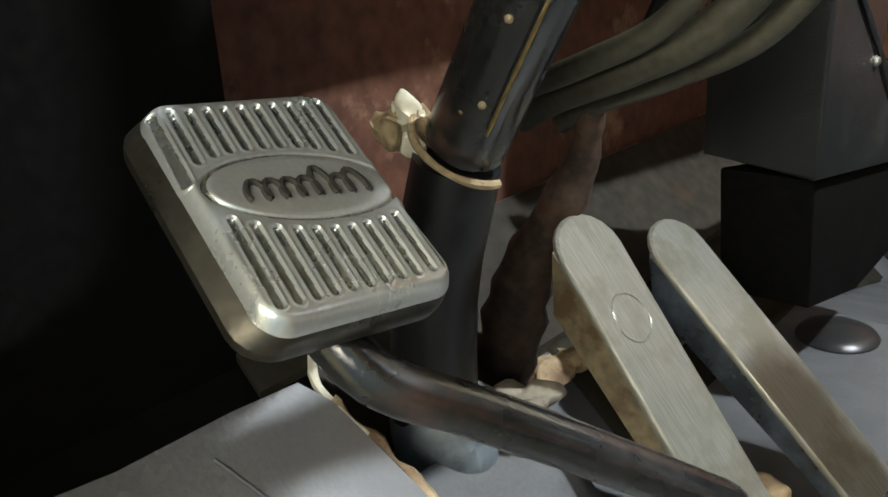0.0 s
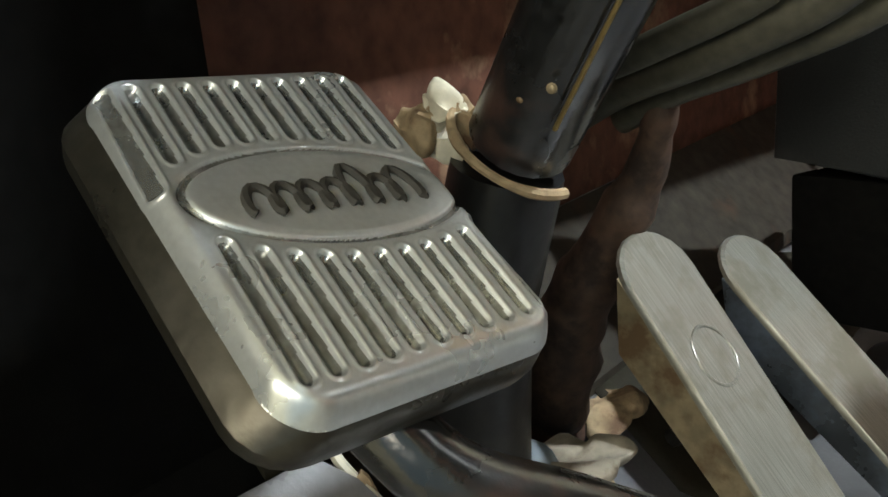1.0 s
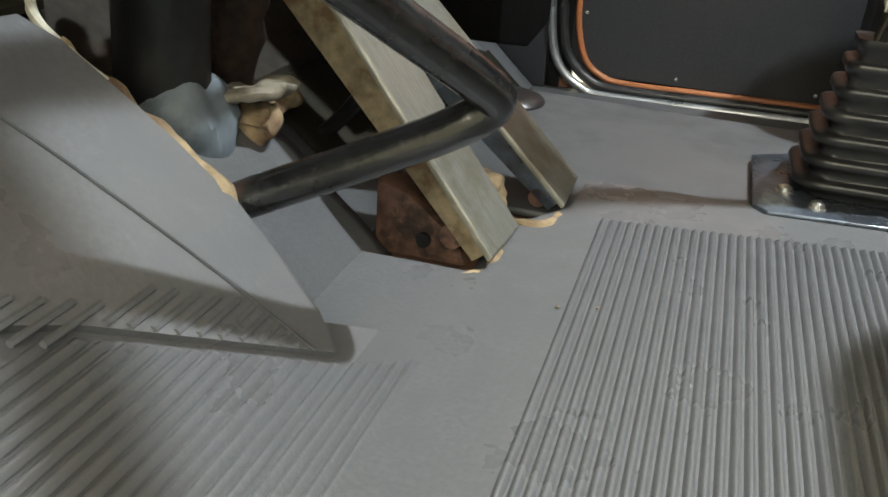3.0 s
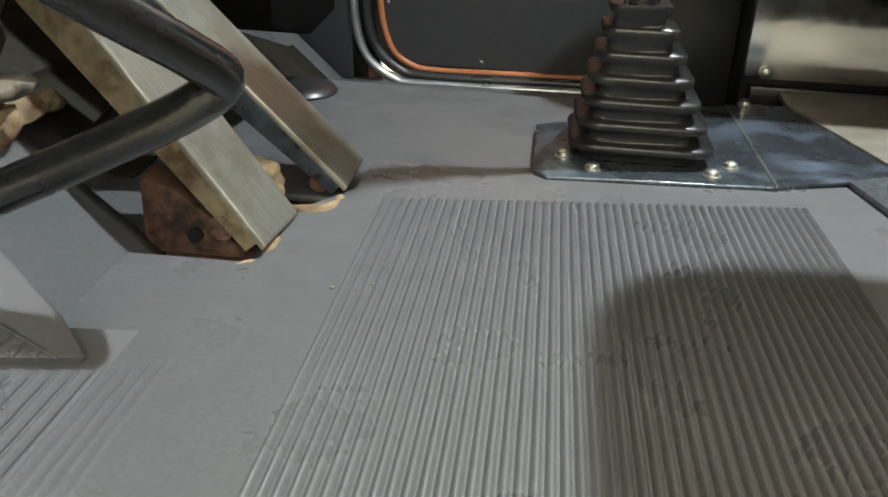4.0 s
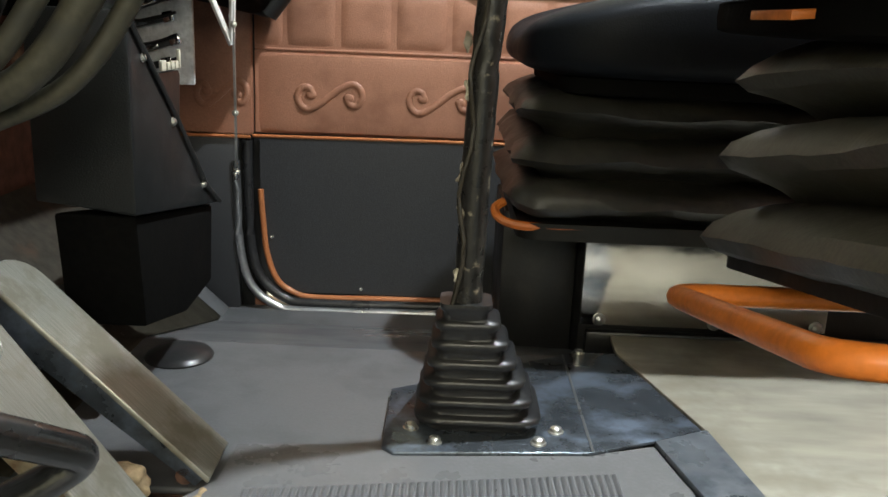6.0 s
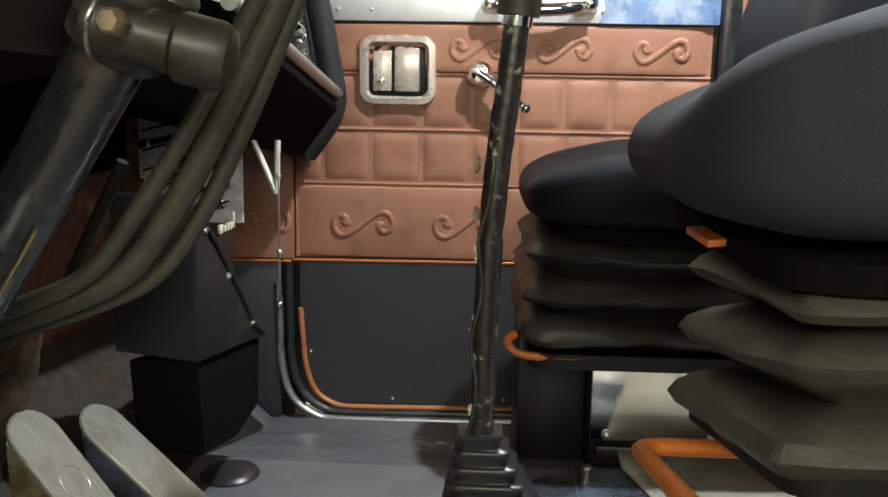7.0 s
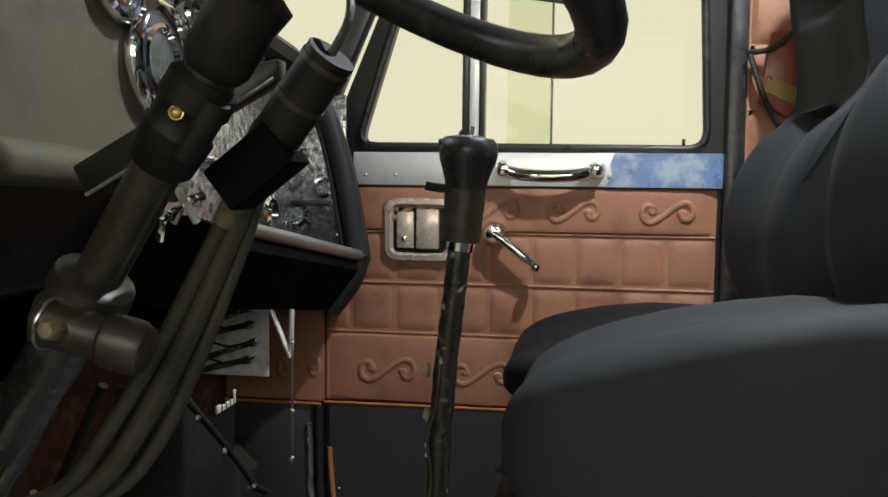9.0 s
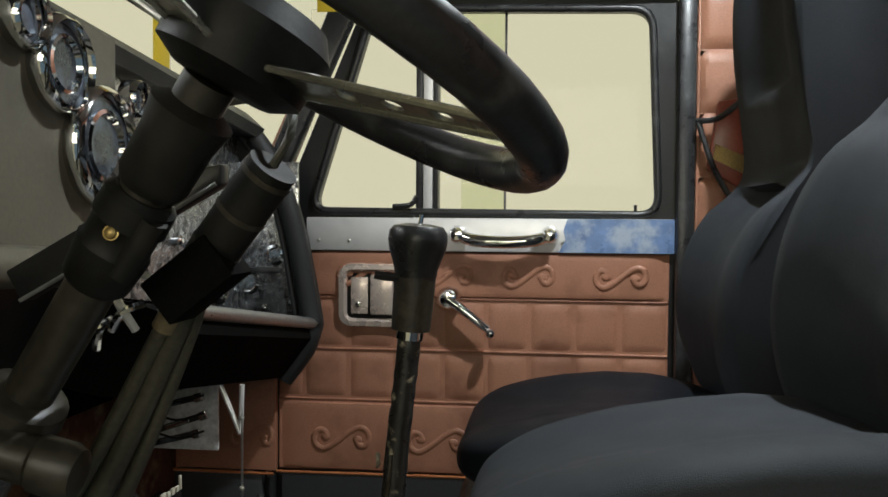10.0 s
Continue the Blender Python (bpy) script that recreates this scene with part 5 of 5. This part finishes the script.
for k in range(nb + 1):
    f = k / nb
    cx, cy, h = 0.068 - 0.019 * f, 0.684 - 0.042 * f, 0.071 - 0.043 * f
    for dz, g in ((0.0, 0.82), (0.006, 0.86), (0.0085, 0.985), (0.0120, 1.0), (0.0140, 0.988), (0.0154, 0.955), (0.0162, 0.86)):
        if k == nb and dz > 0.0145:
            continue
        z = 0.011 + 0.0224 * k + dz * 1.2
        rings.append([(x, y, z) for x, y in rounded(cx - h * g, cx + h * g, cy - h * g * 0.85, cy + h * g * 0.85, h * g * 0.35, 4)])
part("boot", loft(rings), M_BOOT, lever, "black ribbed rubber boot", 60)
rod = [(0.049, 0.640, 0.12), (0.051, 0.638, 0.20), (0.0540, 0.634, 0.35), (0.061, 0.632, 0.48), (0.074, 0.630, 0.60), (0.079, 0.630, 0.655)]
part("rod", tube(rod, 0.0150, 14, 8, wobble=0.12), M_TAPE, lever, "black rod wrapped in flaking tape")
part("wire", tube([(0.034, 0.622, 0.16), (0.043, 0.619, 0.22), (0.036, 0.622, 0.28), (0.047, 0.617, 0.34), (0.042, 0.619, 0.40), (0.053, 0.615, 0.45), (0.058, 0.617, 0.50)], 0.0026, 6, 6), M_SLEEVE, lever, "loose pale cord")
for k in range(6):
    z = 0.19 + 0.061 * k + 0.012 * math.sin(k * 2.4)
    c = Vector((0.0375 + 0.018 * max(0.0, z - 0.30), 0.6285, z)) + 0.004 * Vector((noise.noise(Vector((k * 3.1, 0, 0))), 0, noise.noise(Vector((0, k * 2.7, 0)))))
    part("tape_flake", cushion(c, (0.0032, 0.0040, 0.0085 + 0.006 * abs(noise.noise(Vector((k * 1.7, 5, 0))))), 0.9, 10, lambda p: p + 0.006 * Vector((noise.noise(p * 120), noise.noise(p * 110 + Vector((4, 0, 0))), noise.noise(p * 90)))), M_LINING if k % 3 else M_CREAM, lever, "pale curled tape flake", 80)
part("collar", tube([(0.0785, 0.630, 0.644), (0.0800, 0.630, 0.656)], 0.0175, 14, 1, False, False), M_CHROME, lever)
part("sleeve", tube([(0.080, 0.630, 0.656), (0.083, 0.629, 0.690), (0.087, 0.628, 0.738)], (0.0245, 0.0265), 16, 4), M_SLEEVE, lever, "worn olive grip sleeve")
part("knob", turned([(0.026, 0), (0.0275, 0.010), (0.031, 0.022), (0.0355, 0.034), (0.0375, 0.046), (0.0365, 0.057), (0.031, 0.064), (0.014, 0.067)], (0.086, 0.628, 0.722), (0.06, 0, 1), 24), M_RUBBER, lever, "black rounded knob")
part("selector", tube([(0.068, 0.615, 0.722), (0.048, 0.610, 0.724), (0.038, 0.608, 0.726)], 0.0055, 8), M_BLACK, lever, "small selector tab")
part("tip", tube([(0.092, 0.626, 0.788), (0.094, 0.626, 0.80)], 0.003, 8, 1, False, False), M_CHROME, lever)

# ---------- seats ----------
def seat(cy, hw, x0, zc, hh, db, dz, bx, zrim, label, lean=0.0, short=0.0):
    """An air seat: cushion from x0 back, middle height zc; backrest shifted by db, dz; skirt from bx; frame at zrim."""
    s = thing("air_seat", (x0 + 0.25, cy, 0.0), label, "seat", "cab seats")
    x1 = 0.62 + db

    def nose(p):
        f = min(1, max(0, (p.x - x0) / (x1 - x0)))
        p = p.copy()
        w = min(1.0, max(0.0, (p.z - zc + 0.5 * hh) / hh))
        w *= w * (3 - 2 * w)
        side = abs(p.y - cy) / hw
        thick = hh > 0.06
        rise = 0.018 * math.sin(f * math.pi) + 0.010 * max(0, side - 0.5) * 2 - 0.012 * (1 - min(1, side / 0.6) ** 2)
        if thick:
            rise += 0.022 * f - 0.030 * max(0, 1 - f / 0.6)
        else:
            rise -= 0.024 * max(0, 1 - f / 0.55) ** 1.5 + 0.05 * max(0, f - 0.65)
        if thick:
            p.z += (1 - w) * 0.012
        p.z += w * (rise + lean * (cy - p.y)) + 0.0025 * noise.noise(p * 14)
        return p
    part("cushion", cushion(((x0 + x1) / 2, cy, zc), ((x1 - x0) / 2, hw, hh), 0.42, 36, nose), M_FABRIC if short else M_BLACKSEAT, s, "charcoal fabric seat cushion" if short else "near-black seat cushion")
    part("cushion_base", cushion(((x0 + x1) / 2 + 0.02, cy, zc - hh - 0.004), ((x1 - x0) / 2 - 0.030, hw - 0.03, 0.014), 0.25, 16), M_MATTE, s)
    prof = [(0.565, 0.46), (0.512, 0.53), (0.488, 0.62), (0.500, 0.72), (0.540, 0.80), (0.592, 0.846), (0.616, 0.89), (0.602, 1.00), (0.586, 1.12), (0.588, 1.24), (0.62, 1.31), (0.70, 1.30), (0.75, 1.10), (0.75, 0.80), (0.72, 0.50)]
    prof = [(a.x, a.y) for a in smooth_path([(x, z, 0) for x, z in prof], 4, True)]
    rings = []
    for u in (-1.0, -0.985, -0.94, -0.86, -0.72, -0.55, -0.3, 0, 0.3, 0.55, 0.72, 0.86, 0.94, 0.985, 1.0):
        k = (1 - abs(u) ** 6) ** 0.5 if abs(u) < 1 else 0.0
        ring = []
        for x, z in prof:
            t = min(1.0, max(0.0, (z - 0.76) / 0.22))
            side = hw * (1.0 - 0.16 * t * t * (3 - 2 * t))
            cx, cz = 0.63, 0.88
            shrink = 0.80 + 0.20 * k
            dish = 0.045 * (1 - min(1, abs(u) / 0.75) ** 2) * (1 if x < 0.60 else 0)
            ring.append((cx + (x - cx) * shrink + dish + db, cy + side * u, cz + (z - cz) * (0.93 + 0.07 * k) + dz + 0.002 * noise.noise(Vector((x * 9, u * 3, z * 9)))))
        rings.append(ring)
    back = part("backrest", loft(rings), M_FABRIC, s, "charcoal fabric backrest with side bolsters", 70)
    for sgn in (-1, 1):
        part("side_seam", tube([(x + 0.010 + db, cy + sgn * (hw - 0.010) * (1 if z < 0.80 else 0.93), z + dz) for x, z in ((0.527, 0.54), (0.504, 0.62), (0.514, 0.72), (0.555, 0.80), (0.608, 0.86))], 0.0028, 6, 4), M_SIDE, back)
    top, bot, folds = zc - hh - 0.012 - short * 0.08, zrim + 0.006 - short * 0.04, 3
    rings = []
    for k in range(folds * 8 + 1):
        f = k / (folds * 8)
        out = (0.0, 0.30, 0.60, 0.86, 1.0, 0.84, 0.52, 0.20)[k % 8]
        g = 0.050 * out - 0.015 * (1 - f) + 0.004
        z = top + (bot - top) * f + (0.0, 0.004, 0.006, 0.004, 0.0, -0.002, -0.001, 0.0)[k % 8]
        ring = rounded(bx + 0.055 - g, 0.585 + db + g, cy - hw + 0.075 - g, cy + hw - 0.075 - short + g, 0.012 if short else 0.035, 4)
        dense = []
        for (ax, ay), (bx_, by_) in zip(ring, ring[1:] + ring[:1]):
            q = max(1, int(math.hypot(bx_ - ax, by_ - ay) / 0.022)) if math.hypot(bx_ - ax, by_ - ay) > 0.06 else 1
            dense += [(ax + (bx_ - ax) * j / q, ay + (by_ - ay) * j / q) for j in range(q)]
        amp = 0.0025 if short else 0.006
        rings.append([(x + amp * noise.noise(Vector((x * 24, y * 24, k * 0.85))), y + amp * noise.noise(Vector((y * 24, x * 24, k * 0.65 + 9))), z + amp * 1.6 * noise.noise(Vector((x * 18, y * 18, k * 0.3)))) for x, y in dense])
    if short:
        rings = [[(x, y, z + (0.04 + 0.14 * min(1.0, 2.0 * k / (len(rings) - 1))) * (0.42 - y)) for x, y, z in r] for k, r in enumerate(rings)]
    low = min(len(r) for r in rings)
    rings = [[r[int(j * len(r) / low)] for j in range(low)] for r in rings]
    part("bellows", loft(rings), M_BELLOWS if short else M_CRINKLE, s, "black folded rubber suspension skirt", 24 if short else 50)
    part("frame", loft([[(x, y, z + (0.18 * (0.42 - y) if short else 0.0)) for x, y in rounded(bx + 0.02, 0.61 + db, cy - hw + 0.03, cy + hw - 0.03 - short, 0.03, 4)] for z in (zrim - 0.012 + short * 0.3, zrim + 0.010 + short * 0.3)]), M_SOFTBLACK, s)
    part("pedestal", box(0.54 + db + short, 0.64 + db + short * 0.5, cy - hw + (0.10 if short else 0.18), cy + hw - 0.05 - short * 2.6, 0.010, zrim - 0.010, 0.006), M_SOFTBLACK, s)
    return s


passenger = seat(1.06, 0.25, 0.105, 0.431, 0.050, 0.0, 0.0, 0.095, 0.192, "charcoal fabric passenger's air seat on black bellows")
part("handle", tube([(0.20, 0.846, 0.196), (0.15, 0.846, 0.196), (0.112, 0.848, 0.198), (0.092, 0.853, 0.205), (0.086, 0.860, 0.216), (0.098, 0.868, 0.224)], 0.006, 8, 6), M_ORANGE, passenger, "bent orange lift bar")
driver = seat(0.315, 0.215, 0.175, 0.535, 0.070, -0.012, 0.06, 0.222, 0.262, "charcoal fabric driver's air seat on black bellows", 0.11, 0.07)
part("base_plate", prism([(0.335, 0.465), (0.62, 0.49), (0.62, 0.02), (0.272, 0.02), (0.288, 0.27)], "z", 0.0105, 0.020, 0.002), M_MATTE, driver, "matte black base plate")
bar = []
for x, y in rounded(0.183, 0.62, 0.080, 0.340, 0.026, 5):
    bar.append((x, y, 0.273 + (0.33 - y) * 0.21))
part("tray", tube(bar, 0.0078, 10, 1, True, False), M_ORANGE, driver, "orange painted suspension frame")
part("hinge_tab", prism([(0.212, 0.458), (0.250, 0.462), (0.250, 0.467), (0.212, 0.464)], "y", 0.26, 0.33, 0.001), M_ORANGE, driver, "orange tab under the cushion")


box_thing = thing("mirror_plate", (0.42, 0.98, 0.0), "polished steel plate bolted to the passenger's seat stand", "plate")
part("stand", box(0.226, 0.70, 0.985, 1.20, -0.05, 0.175, 0.004), M_BLACK, box_thing)
part("stand_foot", box(0.110, 0.225, 1.04, 1.26, -0.14, 0.175, 0.004), M_BLACK, box_thing)
part("sheet", box(0.228, 0.590, 0.976, 0.984, 0.022, 0.160), M_MIRROR, box_thing, "mirror-polished steel plate")
part("rail", box(0.236, 0.700, 0.965, 0.984, -0.02, 0.014, 0.004), M_BLACK, box_thing)
for x in (0.255, 0.425, 0.575):
    bolt((x, 0.976, 0.030), (0, -1, 0), 0.008, box_thing, M_TRIM)

# ---------- small things ----------
# added disc that stands in for a dark blotch with a bluish glint
plug = thing("floor_blotch_disc", (-0.33, 0.84, 0.0), "dark shiny disc added for a dark blotch on the grey floor", "floor plug")
part("disc", turned([(0.044, -0.004), (0.045, 0.001), (0.041, 0.006), (0.033, 0.009), (0.020, 0.013), (0.0, 0.015)], (-0.326, 0.842, 0.0), (0, 0, 1), 28), M_BOOT, plug)
lamp = thing("dome_lamp", (0.57, 0.77, 1.84), "small white dome lamp on the headliner", "lamp")
part("body", box(0.49, 0.65, 0.70, 0.84, 1.83, 1.90, 0.012), M_CREAM, lamp)
for x, y in ((-0.166, 0.334), (-0.140, 0.344), (0.177, 0.457)):
    c = thing("crumb", (x, y, 0.006), "small pale crumb on the floor mat", "crumb", "crumbs")
    part("grain", cushion((x, y, 0.0068), (0.0017, 0.0015, 0.0011), 0.9, 6), M_LINING, c)
tag = thing("yellow_strap", (-0.16, 1.20, 1.19), "yellow webbing loop hanging from the header", "strap")
part("webbing", box(-0.196, -0.125, 1.197, 1.201, 1.19, 1.895, 0.001), M_YELLOW, tag)
tag = thing("yellow_strap", (-0.50, 1.10, 1.05), "yellow webbing strap hanging by the windscreen", "strap")
part("webbing", box(-0.505, -0.500, 1.150, 1.215, 1.02, 1.50, 0.001), M_YELLOW, tag)

curtain = thing("sleeper_curtain", (1.06, 1.1, 0.0), "pale grey pleated curtain across the sleeper opening", "curtain")
bm, rows = bmesh.new(), []
for k in range(61):
    y = 0.75 + 0.012 * k
    dx = 0.016 * math.sin(k * 0.9) + 0.006 * math.sin(k * 2.3)
    rows.append([bm.verts.new((1.06 + dx * (0.6 + 0.4 * (1.5 - z)), y, z)) for z in (-0.12, 0.3, 0.7, 1.1, 1.82)])
for a, b in zip(rows, rows[1:]):
    for q in range(4):
        bm.faces.new((a[q], b[q], b[q + 1], a[q + 1]))
cloth = part("cloth", bm, M_CURTAIN, curtain)
sol = cloth.modifiers.new("thickness", "SOLIDIFY")
sol.thickness = 0.003
part("rail", tube([(1.06, 0.74, 1.825), (1.06, 1.48, 1.825)], 0.008, 8, 1, False, False), M_CHROME, curtain, "chrome curtain rail")
